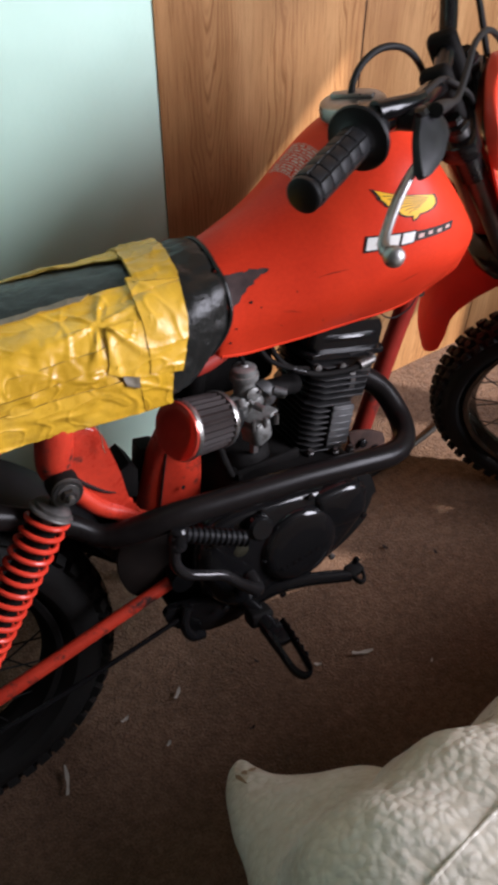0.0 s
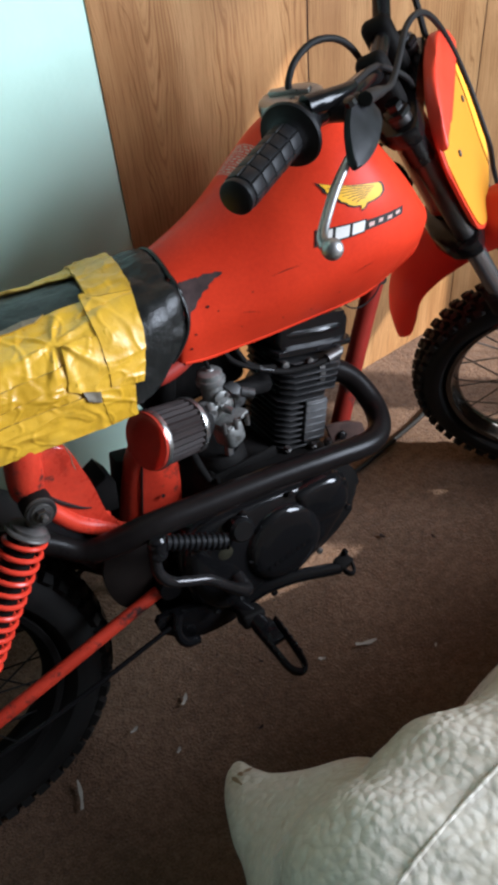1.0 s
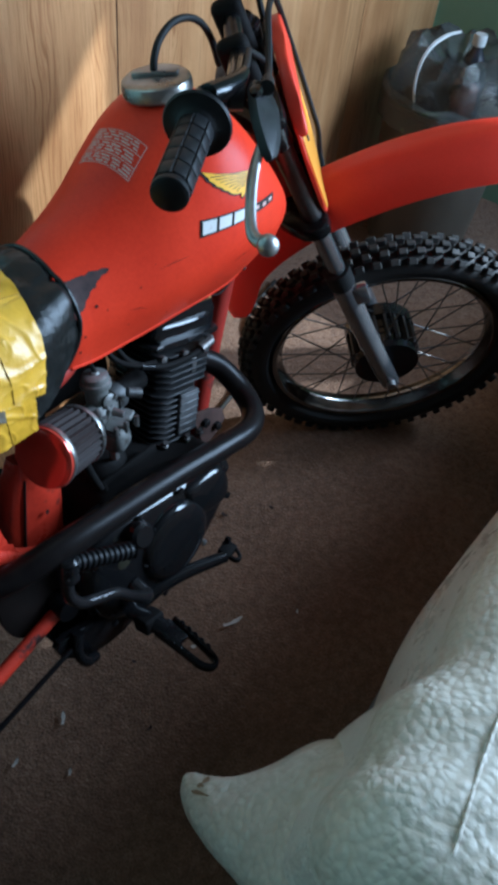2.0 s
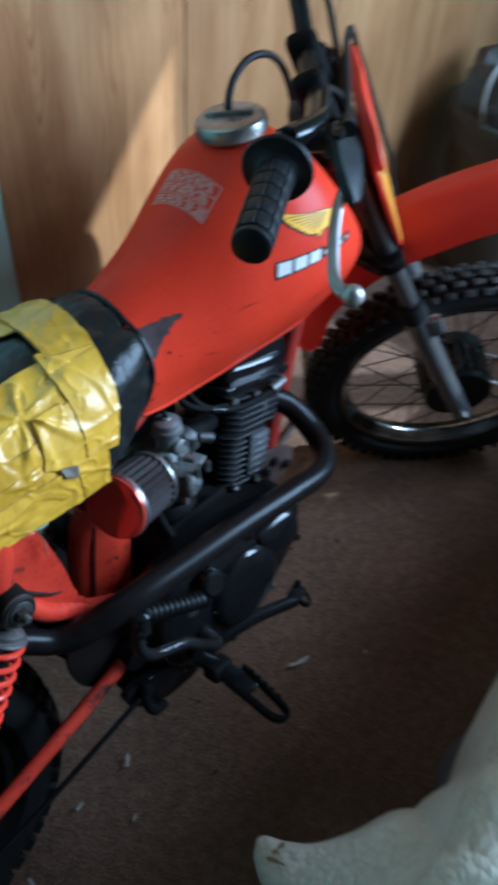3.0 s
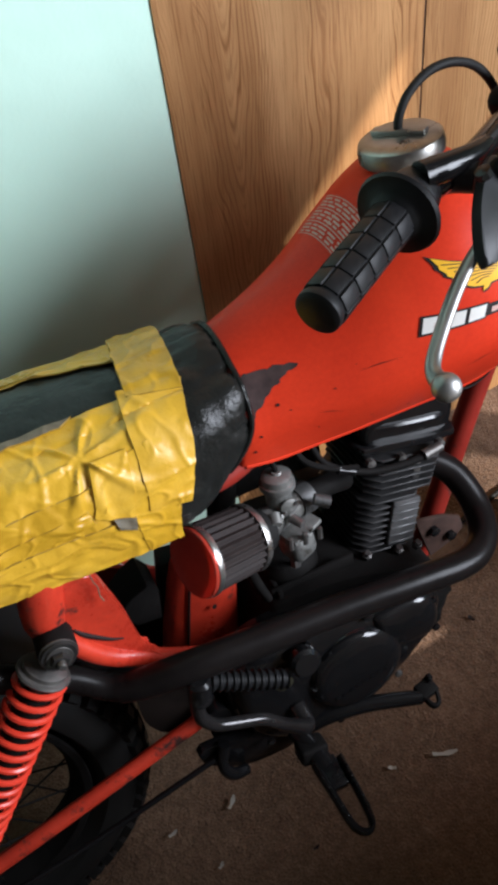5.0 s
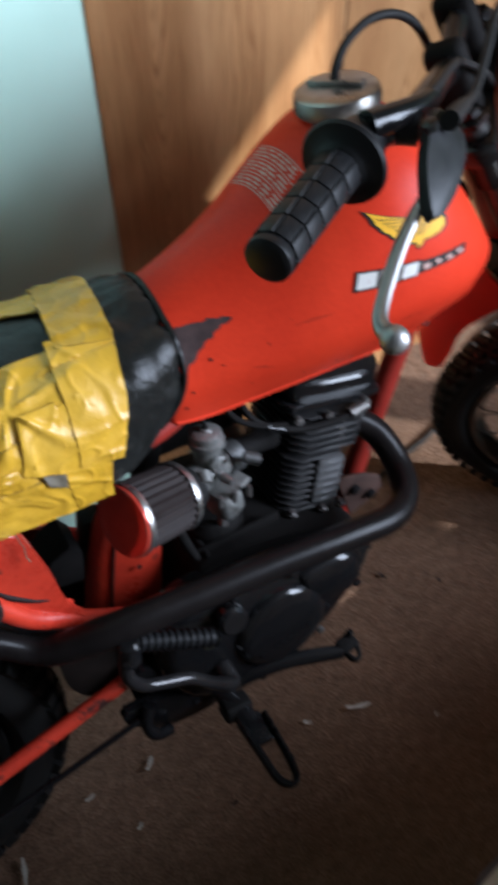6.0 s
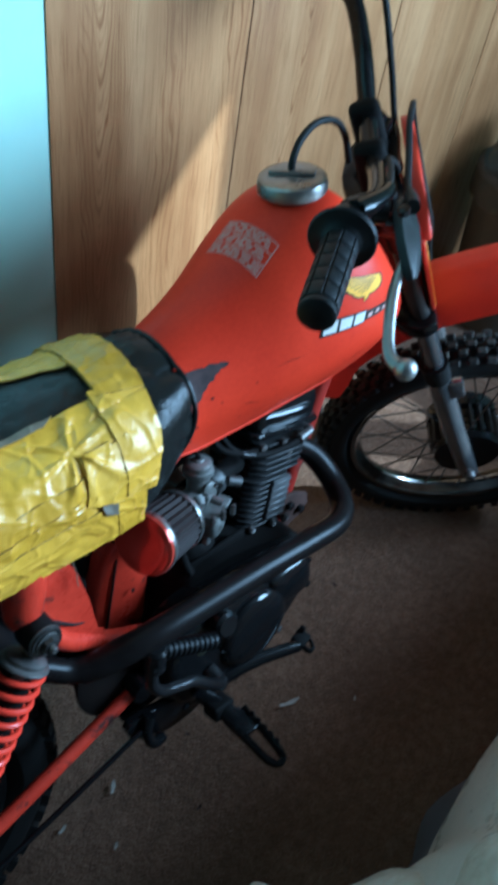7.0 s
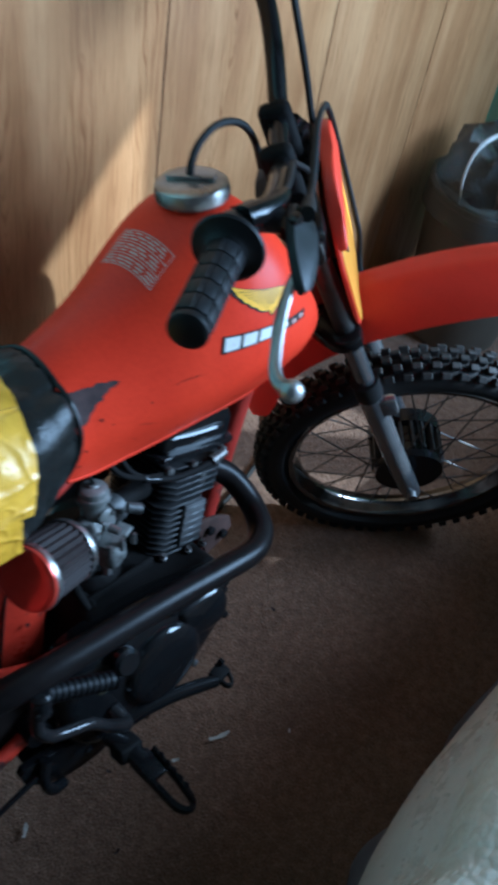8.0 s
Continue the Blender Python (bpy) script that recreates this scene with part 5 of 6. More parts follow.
part("cable_elbow", sweep([CARB @ Vector(p) for p in ((0, 0, 0.046), (-0.001, 0.002, 0.054), (-0.003, 0.014, 0.062), (-0.004, 0.034, 0.066))], 0.0028, 8, 5), CRANKCASE, carb)
part("cap_ring", lathe([(0.0, 0), (0.0172, 0), (0.0182, 0.0015), (0.0178, 0.0075), (0.0160, 0.0085), (0.0155, 0.0150), (0.0120, 0.0175), (0.0, 0.018)], 18, CARB @ Matrix.Translation((0, 0, 0.028))), ALU, carb, "grey screw-on carburettor top")
part("side_cover", lathe([(0.0, 0), (0.0095, 0), (0.0095, 0.003), (0.006, 0.005), (0.0, 0.005)], 14, CARB @ axis_pose((0.004, -0.0135, 0.012), (0, -1, 0))), ALU, carb)
for q in (-1, 1):
    part("cover_screw", lathe([(0.0, 0), (0.0022, 0), (0.0022, 0.003), (0.0, 0.0034)], 8, CARB @ axis_pose((0.004 + 0.0066 * q, -0.018, 0.012 + 0.004 * q), (0, -1, 0))), STEEL, carb)
part("overflow_hose", sweep([CARB @ Vector(p) for p in ((0.008, -0.004, -0.062), (0.010, 0.0, -0.085), (0.018, 0.012, -0.12), (0.02, 0.03, -0.16))], 0.003, 8, 5), RUBBER, carb)
part("choke_boss", sweep([CARB @ Vector((-0.012, -0.012, 0.004)), CARB @ Vector((-0.014, -0.022, 0.0))], [0.008, 0.006], 10, 1), ALU, carb)
part("idle_screw", sweep([CARB @ Vector((0.004, -0.02, 0.0)), CARB @ Vector((0.010, -0.032, -0.002))], [0.0055, 0.0045], 10, 1), STEEL, carb)
part("intake_bolt", sweep([CARB @ Vector((0.03, -0.018, 0.012)), CARB @ Vector((0.044, -0.024, 0.006))], [0.006, 0.007], 10, 1), DARK_ALU, carb)
FA, FB = Vector((0.405, -0.093, 0.551)), Vector((0.4765, -0.0685, 0.5280))
fw = (FB - FA).normalized()
FM = axis_pose(FA, fw)
flen = (FB - FA).length
pod = part("air_filter", lathe([(0.0, 0.0012), (0.020, 0.0010), (0.0325, 0.0), (0.0352, 0.0008), (0.0360, 0.003), (0.0360, 0.006), (0.0, 0.006)], 40, FM), CAP_RED, bike, "round pod air filter with a shiny red end cap")
pleat = []
for h, r in ((0.005, 0.0352), (flen - 0.010, 0.0338)):
    pleat.append([FM @ Vector(((r + lift) * math.cos(a), (r + lift) * math.sin(a), h)) for lift, a in ((0.0016 * math.cos(26 * b) - 0.0012, b) for b in (2 * math.pi * k / 208 for k in range(208)))])
part("pleats", loft(pleat), FILTER, pod, "grey pleated filter mesh")
for h, r, hw in ((0.0072, 0.0368, 0.0032), (flen - 0.010, 0.0350, 0.0032)):
    part("clamp_band", lathe([(r - 0.003, -hw), (r, -hw), (r + 0.0006, 0), (r, hw), (r - 0.003, hw)], 48, FM @ Matrix.Translation((0, 0, h))), DULL_CHROME, pod, "chromed clamp band")
part("clamp_screw", block((0.012, 0.010, 0.014), FM @ Matrix.Rotation(radians(-60), 4, "Z") @ Matrix.Translation((0.036, 0, flen - 0.012)), 0.002), CHROME, pod)
part("boot", lathe([(0.0, 0), (0.030, 0), (0.026, 0.008), (0.022, 0.022), (0.0, 0.022)], 30, FM @ Matrix.Translation((0, 0, flen - 0.008))), RUBBER, pod)
part("fuel_hose", sweep([(0.535, -0.045, 0.615), (0.545, -0.06, 0.585), (0.572, -0.062, 0.562), (0.60, -0.066, 0.552)], 0.0034, 8), CRANKCASE, bike)
part("breather_hose", sweep([(0.455, -0.075, 0.535), (0.458, -0.085, 0.51), (0.462, -0.088, 0.485), (0.47, -0.09, 0.455)], [0.0045, 0.005, 0.0055, 0.0045], 10), CRANKCASE, bike)

# kick starter
kick = part("kick_starter", sweep([(0.462, -0.128, 0.318), (0.462, -0.150, 0.312), (0.440, -0.153, 0.335), (0.418, -0.153, 0.363), (0.392, -0.153, 0.378), (0.370, -0.153, 0.392), (0.359, -0.153, 0.416), (0.362, -0.153, 0.446), (0.368, -0.152, 0.466)], [0.010, 0.0095, 0.0075, 0.0068, 0.0068, 0.007, 0.0072, 0.008, 0.009], 14), WORN_BLACK, bike, "black folded kick starter")
part("knuckle", lathe([(0.0, -0.016), (0.010, -0.016), (0.012, -0.012), (0.010, -0.006), (0.012, 0.0), (0.010, 0.006), (0.012, 0.012), (0.009, 0.016), (0.0, 0.016)], 18, axis_pose((0.367, -0.152, 0.452), (0.15, 0, 1))), SATIN_BLACK, kick)
rub = []
for k in range(45):
    t = k / 44
    rr = 0.0108 if k % 4 < 2 else 0.0088
    rub.append((0.381 + 0.071 * t, -0.140 - 0.013 * t, 0.440 - 0.032 * t, rr))
part("pedal_rubber", sweep([p[:3] for p in rub], [p[3] for p in rub], 16, 1), GRIP_RUBBER, kick, "ribbed black pedal rubber")
# brake pedal
brake = part("brake_pedal", sweep([(0.47, -0.120, 0.262), (0.50, -0.128, 0.272), (0.54, -0.137, 0.272), (0.58, -0.148, 0.266), (0.602, -0.155, 0.262)], [0.009, 0.0085, 0.008, 0.0078, 0.007], 12, flat=1.2), SATIN_BLACK, bike, "black rear brake pedal")
part("pedal_tread", block((0.024, 0.020, 0.012), Matrix.Translation((0.611, -0.150, 0.265)) @ pose(0, 0, 0, 15, 0, 10), 0.003), CRANKCASE, brake)
part("pedal_loop", sweep([(0.604, -0.157, 0.264), (0.606, -0.166, 0.260), (0.611, -0.170, 0.258), (0.617, -0.167, 0.259), (0.620, -0.157, 0.264), (0.618, -0.147, 0.268), (0.612, -0.142, 0.271)], 0.0028, 8, 5, flat=1.7), CRANKCASE, brake)
part("pedal_teeth", block((0.006, 0.008, 0.014), Matrix.Translation((0.617, -0.145, 0.273)) @ pose(0, 0, 0, 15, 20, 10), 0.001), SATIN_BLACK, brake)
# foot pegs: bracket and toothed loop
for s in (-1, 1):
    peg = part("foot_peg", sweep([(0.440, s * 0.09, 0.268), (0.455, s * 0.12, 0.262), (0.464, s * 0.150, 0.255), (0.468, s * 0.172, 0.250)], [0.010, 0.011, 0.013, 0.012], 12), SATIN_BLACK, bike, "black steel folding foot peg")
    loop = [(0.456, s * 0.165, 0.256), (0.460, s * 0.205, 0.246), (0.463, s * 0.234, 0.238), (0.473, s * 0.245, 0.232), (0.483, s * 0.239, 0.232), (0.486, s * 0.212, 0.238), (0.486, s * 0.165, 0.250)]
    part("peg_loop", sweep(loop, 0.0040, 8, 5, flat=2.1), SATIN_BLACK, peg)
    part("peg_plate", block((0.021, 0.036, 0.013), Matrix.Translation((0.471, s * 0.178, 0.247)) @ Matrix.Rotation(s * -0.2, 4, "X"), 0.002), SATIN_BLACK, peg)
    hinge = part("peg_hinge", block((0.034, 0.026, 0.022), Matrix.Translation((0.462, s * 0.146, 0.257)) @ pose(0, 0, 0, s * 10, 8, 0), 0.005, segments=3), CRANKCASE, peg)
    for side_x in (0.457, 0.487):
        for q in range(5):
            part("tooth", block((0.0036, 0.006, 0.007), Matrix.Translation((side_x + 0.0012 * q * (side_x < 0.47), s * (0.182 + 0.011 * q), 0.2555 - 0.0026 * q)), 0.0008, segments=1), SATIN_BLACK, peg)
part("skid_plate", block((0.20, 0.13, 0.012), Matrix.Translation((0.47, 0, 0.226)) @ Matrix.Rotation(0.05, 4, "Y"), 0.004), SATIN_BLACK, bike)
part("peg_bracket", plate_shape(rounded([(0.35, 0.30), (0.41, 0.285), (0.47, 0.255), (0.46, 0.232), (0.40, 0.232), (0.352, 0.268)], 3), 0.012, Matrix.Translation((0, -0.108, 0)) @ XZ, 0.002), SATIN_BLACK, bike)
part("brake_arm", sweep([(0.375, -0.118, 0.300), (0.365, -0.124, 0.275), (0.372, -0.124, 0.25), (0.39, -0.12, 0.238)], [0.0075, 0.0065, 0.0075, 0.0065], 10), SATIN_BLACK, bike)
part("side_stand", sweep([(0.40, 0.10, 0.27), (0.42, 0.17, 0.14), (0.43, 0.235, -0.035)], 0.010, 12), SATIN_BLACK, bike, "black side stand")

# front end, built along the steering axis and then turned
part("front_hub_axle", front(sweep([(0.052, -0.095, -0.572), (0.052, 0.095, -0.572)], 0.008, 12, 1)), STEEL, bike)
for s in (-1, 1):
    leg = part("fork_leg", front(sweep([(0.020, s * 0.068, 0.075), (0.032, s * 0.068, -0.30)], 0.0135, 20, 1)), GUNMETAL, bike, "telescopic front fork leg with a dark tube")
    part("lower_leg", front(sweep([(0.031, s * 0.068, -0.268), (0.032, s * 0.068, -0.30), (0.039, s * 0.069, -0.44), (0.046, s * 0.070, -0.545), (0.050, s * 0.070, -0.592)], [0.0185, 0.0185, 0.018, 0.018, 0.0165], 20, 4)), FORK, leg, "grey lower fork leg")
    part("slider_tube", front(sweep([(0.0275, s * 0.068, -0.162), (0.0312, s * 0.068, -0.255)], 0.0140, 20, 1)), FORK, leg, "bare steel fork tube below the clamp")
    part("dust_seal", front(sweep([(0.030, s * 0.068, -0.250), (0.0315, s * 0.068, -0.285)], 0.0205, 20, 1)), RUBBER, leg)
    part("fork_cap", front(lathe([(0.0, 0), (0.016, 0), (0.016, 0.006), (0.010, 0.008), (0.010, 0.016), (0.0, 0.016)], 6, Matrix.Translation((0.020, s * 0.068, 0.074)))), SATIN_BLACK, leg)
    part("fork_cover", front(sweep([(0.0205, s * 0.068, 0.044), (0.022, s * 0.068, 0.004)], 0.0165, 18, 1)), SATIN_BLACK, leg)
part("top_clamp", front(plate_shape(rounded([(-0.032, -0.03), (0.002, -0.088), (0.040, -0.088), (0.036, -0.03), (0.036, 0.03), (0.040, 0.088), (0.002, 0.088), (-0.032, 0.03)], 3), 0.024, Matrix.Translation((0, 0, 0.052)), 0.005)), SATIN_BLACK, bike, "black upper fork clamp")
part("bottom_clamp", front(plate_shape(rounded([(-0.032, -0.03), (0.006, -0.090), (0.046, -0.088), (0.042, -0.03), (0.042, 0.03), (0.046, 0.088), (0.006, 0.090), (-0.032, 0.03)], 3), 0.024, Matrix.Translation((0, 0, -0.142)), 0.006)), SATIN_BLACK, bike, "black lower fork clamp")
part("stem_nut", front(lathe([(0.0, 0), (0.016, 0), (0.016, 0.012), (0.0, 0.014)], 6, Matrix.Translation((0, 0, 0.065)))), SATIN_BLACK, bike)
part("caliper_bracket", front(block((0.034, 0.014, 0.040), Matrix.Translation((0.050, -0.076, -0.312)), 0.004)), FORK, bike, "bare metal lug on the fork leg")
for k in range(20):
    part("hub_fin", block((0.012, 0.005, 0.058), FRONT @ axis_pose((0.052, 0, -0.572), (0, 1, 0)) @ Matrix.Rotation(2 * math.pi * k / 20, 4, "Z") @ Matrix.Translation((0.057, 0, 0.0)), 0.001, segments=1), FIN, bike)

FW = FRONT @ axis_pose((0.052, 0, -0.572), (0, 1, 0))
wheel("front_wheel", FW, 0.266, 0.209, 0.068, 0.058, 0.045, "front wheel with a knobbly tyre and chromed rim", (0.015, 0.011), rim_mat=RIM, spoke_mat=GUNMETAL, pieces=True)
part("brake_plate", front(lathe([(0.0, 0), (0.060, 0), (0.060, 0.008), (0.045, 0.014), (0.016, 0.016), (0.0, 0.016)], 36, axis_pose((0.052, 0.042, -0.572), (0, 1, 0)))), SATIN_BLACK, bike)

# high front mudguard
guard = spline([(-0.168, -0.340), (-0.153, -0.280), (-0.112, -0.212), (-0.052, -0.172), (0.010, -0.154), (0.075, -0.145), (0.150, -0.141), (0.236, -0.148), (0.320, -0.170), (0.400, -0.206), (0.450, -0.240)], 5)
fend = []
for k, (cf, ca) in enumerate(guard):
    t = k / (len(guard) - 1)
    way = Vector(guard[min(k + 1, len(guard) - 1)] - guard[max(k - 1, 0)]).normalized()
    w = (0.056 + 0.008 * min(1, t / 0.34)) * min(1, (1 - (1 - min(1, t / 0.095)) ** 2) ** 0.55 + 0.04) if t < 0.85 else 0.064 * (1 - 0.5 * ((t - 0.85) / 0.15) ** 2)
    row = []
    for j in range(15):
        u = -1 + 2 * j / 14
        drop = (0.027 + 0.033 * max(0.0, 1 - t / 0.42) * min(1, 0.15 + t / 0.16)) * (abs(w * u) / 0.062) ** 2.3 - 0.004 * max(0.0, 1 - (u / 0.3) ** 2) * min(1, t / 0.2)
        row.append(Vector((cf + drop * way.y, w * u, ca - drop * way.x)))
    fend.append(row)
fb = loft(fend, closed=False)
bmesh.ops.solidify(fb, geom=fb.faces[:], thickness=0.003)
part("front_mudguard", front(fb), RED_PLASTIC, bike, "high red plastic front mudguard")

# number plate with a red header
PLATE = Matrix.Translation((0.0465, 0.030, -0.039)) @ Matrix.Rotation(radians(1), 4, "Y") @ Matrix(((0, 0, 1, 0), (1, 0, 0, 0), (0, 1, 0, 0), (0, 0, 0, 1)))
half_plate = [(0.048, 0.105), (0.094, 0.072), (0.117, 0.032), (0.112, -0.045), (0.098, -0.092), (0.060, -0.117)]
outline = rounded([(0.0, 0.108)] + half_plate + [(0.0, -0.121)] + [(-x, y) for x, y in half_plate[::-1]], 4)
plate = part("number_plate", front(plate_shape(outline, 0.005, PLATE, 0.002)), RED_PLASTIC, bike, "red competition number plate with a yellow face")
inner = [(x * 0.955, -0.030 + (y + 0.030) * 0.95) for x, y in outline if y < 0.060]
part("yellow_face", front(plate_shape(inner, 0.002, PLATE @ Matrix.Translation((0, 0, 0.0034)), 0.0006, segments=1)), YELLOW, plate, "plain yellow number panel", smooth=False)
part("header", front(plate_shape(rounded([(0.0, 0.1095), (0.049, 0.1065), (0.0955, 0.073), (0.109, 0.048), (0.070, 0.046), (-0.035, 0.047), (-0.058, 0.050), (-0.080, 0.058), (-0.1085, 0.050), (-0.0955, 0.073), (-0.049, 0.1065)], 3), 0.0155, PLATE @ Matrix.Translation((0, 0, 0.0045)), 0.0045, segments=4)), RED_PLASTIC, plate, "raised red header of the plate", angle=75)
for x in (0.055, -0.055):
    part("plate_bolt", front(lathe([(0.0, 0), (0.0045, 0), (0.0045, 0.002), (0.0, 0.003)], 12, PLATE @ Matrix.Translation((x, 0.0, 0.0045)))), DIRTY_STEEL, plate)

# handlebar
half_bar = [(-0.038, 0.352, 0.238), (-0.026, 0.29, 0.222), (-0.012, 0.235, 0.206), (0.004, 0.200, 0.193), (0.016, 0.165, 0.177), (0.0165, 0.105, 0.150), (0.011, 0.050, 0.121)]
bar_pts = [(f, -l, a) for f, l, a in half_bar] + [(0.009, 0.0, 0.115)] + half_bar[::-1]
bars = part("handlebar", front(sweep(bar_pts, 0.0112, 16, 6)), SATIN_BLACK, bike, "black steel handlebar turned towards the camera side")
for s in (-1, 1):
    part("bar_clamp", front(block((0.038, 0.024, 0.078), Matrix.Translation((0.008, s * 0.036, 0.098)), 0.010, segments=4)), CRANKCASE, bars)
    ga, gb = Vector((-0.0405, s * 0.356, 0.239)), Vector((-0.018, s * 0.245, 0.209))
    way = (gb - ga).normalized()
    gm = axis_pose(ga, way)
    L = (gb - ga).length
    prof = [(0.0, 0.0), (0.0135, 0.0), (0.0168, 0.0025), (0.0172, 0.007), (0.0160, 0.009), (0.0160, L - 0.010), (0.0185, L - 0.008), (0.021, L - 0.005), (0.0315, L - 0.003), (0.033, L), (0.0315, L + 0.003), (0.020, L + 0.005), (0.0, L + 0.005)]
    grip = part("grip", front(lathe(prof, 28, gm)), GRIP_RUBBER, bars, "black waffle-pattern rubber grip")
    rows = 5
    pitch = (L - 0.020) / rows
    pad = block((0.0036, 0.0117, pitch - 0.0012), Matrix(), 0.0010, None, 2)
    first_pad = None
    for q in range(rows * 8):
        m = gm @ Matrix.Rotation(2 * math.pi * (q % 8) / 8, 4, "Z") @ Matrix.Translation((0.0153, 0, 0.010 + pitch * (q // 8 + 0.5)))
        if first_pad is None:
            ob = first_pad = part("pad", pad, GRIP_RUBBER, grip)
        else:
            ob = new("pad", first_pad.data)
            ob.parent = grip
        ob.matrix_basis = FRONT @ m
    part("throttle_housing" if s < 0 else "switch_housing", front(sweep([gb + way * 0.004, gb + way * 0.020, gb + way * 0.034], [0.021, 0.022, 0.018], 18, 2)), BLACK_PLASTIC, bars)
    perch = part("lever_perch", front(sweep([gb + way * 0.040 + Vector((0.0, 0, 0)), gb + way * 0.052 + Vector((0.012, 0, -0.004)), gb + way * 0.050 + Vector((0.032, 0, -0.014))], [0.016, 0.015, 0.012], 14, 4)), BLACK_PLASTIC, bars)
    top, tip, wide = Vector((0.0405, s * 0.198, 0.1755)), Vector((0.0350, s * 0.281, 0.1708)), Vector((0.312, s * -0.033, -0.950)).normalized()
    down = (top - tip).normalized()
    wide = (wide - down * wide.dot(down)).normalized()
    out = wide.cross(down)
    shield = Matrix(((wide.x, down.x, out.x, top.x), (wide.y, down.y, out.y, top.y), (wide.z, down.z, out.z, top.z), (0, 0, 0, 1)))
    half_boot = [(0.0105, 0.010), (0.0188, 0.003), (0.0200, -0.020), (0.0178, -0.042), (0.0118, -0.062), (0.0052, -0.076)]
    boot = plate_shape(rounded(half_boot + [(0.0, -0.081)] + [(-x, y) for x, y in half_boot[::-1]], 3), 0.009, shield, 0.003, segments=3)
    part("lever_boot", front(boot), BLACK_PLASTIC, perch, "black rubber lever boot")
    lever = part("lever", front(sweep([(0.031, s * 0.258, 0.174), (0.0225, s * 0.276, 0.1715), (0.0155, s * 0.300, 0.170), (0.0100, s * 0.330, 0.168), (0.0082, s * 0.350, 0.1672), (0.0105, s * 0.361, 0.1665), (0.0165, s * 0.368, 0.166)], [0.0050, 0.0055, 0.0058, 0.0056, 0.0058, 0.0062, 0.0072], 12, 6, flat=0.75)), STEEL, perch, "polished alloy lever")
    bm = bmesh.new()
    bmesh.ops.create_uvsphere(bm, u_segments=20, v_segments=14, radius=0.0102, matrix=Matrix.Translation((0.0205, s * 0.372, 0.1655)))
    part("lever_ball", front(bm), STEEL, lever)
    part("pivot_bolt", front(lathe([(0.0, 0), (0.006, 0), (0.006, 0.006), (0.0, 0.007)], 8, Matrix.Translation((0.040, s * 0.222, 0.200)))), SATIN_BLACK, perch)
part("throttle_tube", front(sweep([(-0.002, -0.222, 0.216), (0.012, -0.204, 0.204), (0.023, -0.186, 0.194), (0.029, -0.168, 0.187)], [0.0115, 0.0105, 0.0085, 0.0055], 12, 5)), SATIN_BLACK, bars)
# cables
part("throttle_cable", front(sweep([(0.028, -0.170, 0.188), (0.031, -0.145, 0.178), (0.031, -0.105, 0.160), (0.028, -0.060, 0.130), (0.034, -0.020, 0.075), (0.0, 0.03, 0.0), (-0.06, 0.04, -0.03)], 0.0033, 8, 6)), RUBBER, bike)
part("cable_boot", front(sweep([(0.048, -0.206, 0.190), (0.0475, -0.180, 0.176), (0.046, -0.150, 0.158)], [0.0075, 0.0068, 0.005], 10, 4)), RUBBER, bike)
part("front_brake_cable", front(sweep([(0.048, -0.205, 0.190), (0.0465, -0.160, 0.164), (0.0455, -0.114, 0.140), (0.051, -0.070, 0.140), (0.057, -0.025, 0.143), (0.0635, 0.022, 0.128), (0.0625, 0.072, 0.085), (0.0605, 0.104, 0.025), (0.0600, 0.109, -0.038), (0.0600, 0.095, -0.095), (0.0590, 0.087, -0.130), (0.050, 0.086, -0.18), (0.045, 0.088, -0.27), (0.05, 0.088, -0.42), (0.055, 0.07, -0.55)], 0.0038, 8, 6)), RUBBER, bike)
part("clutch_cable", front(sweep([(0.030, 0.215, 0.200), (0.046, 0.190, 0.240), (0.052, 0.150, 0.225), (0.0530, 0.110, 0.205), (0.0460, 0.103, 0.125), (0.0390, 0.100, 0.068), (0.030, 0.085, 0.0), (0.0, 0.06, -0.06), (-0.06, 0.04, -0.12)], 0.0042, 8, 6)), RUBBER, bike)
# ---- other things in the room ----
PLAN = [(0.175, -0.55), (0.180, -0.20), (0.195, 0.05), (0.216, 0.18), (0.245, 0.250), (0.285, 0.274), (0.34, 0.276), (0.43, 0.270), (0.55, 0.268), (0.75, 0.270), (1.0, 0.270), (1.35, 0.268), (1.75, 0.262), (1.90, 0.20), (1.94, 0.0), (1.94, -0.40), (1.88, -0.70), (1.40, -0.78), (0.90, -0.78), (0.40, -0.74)]


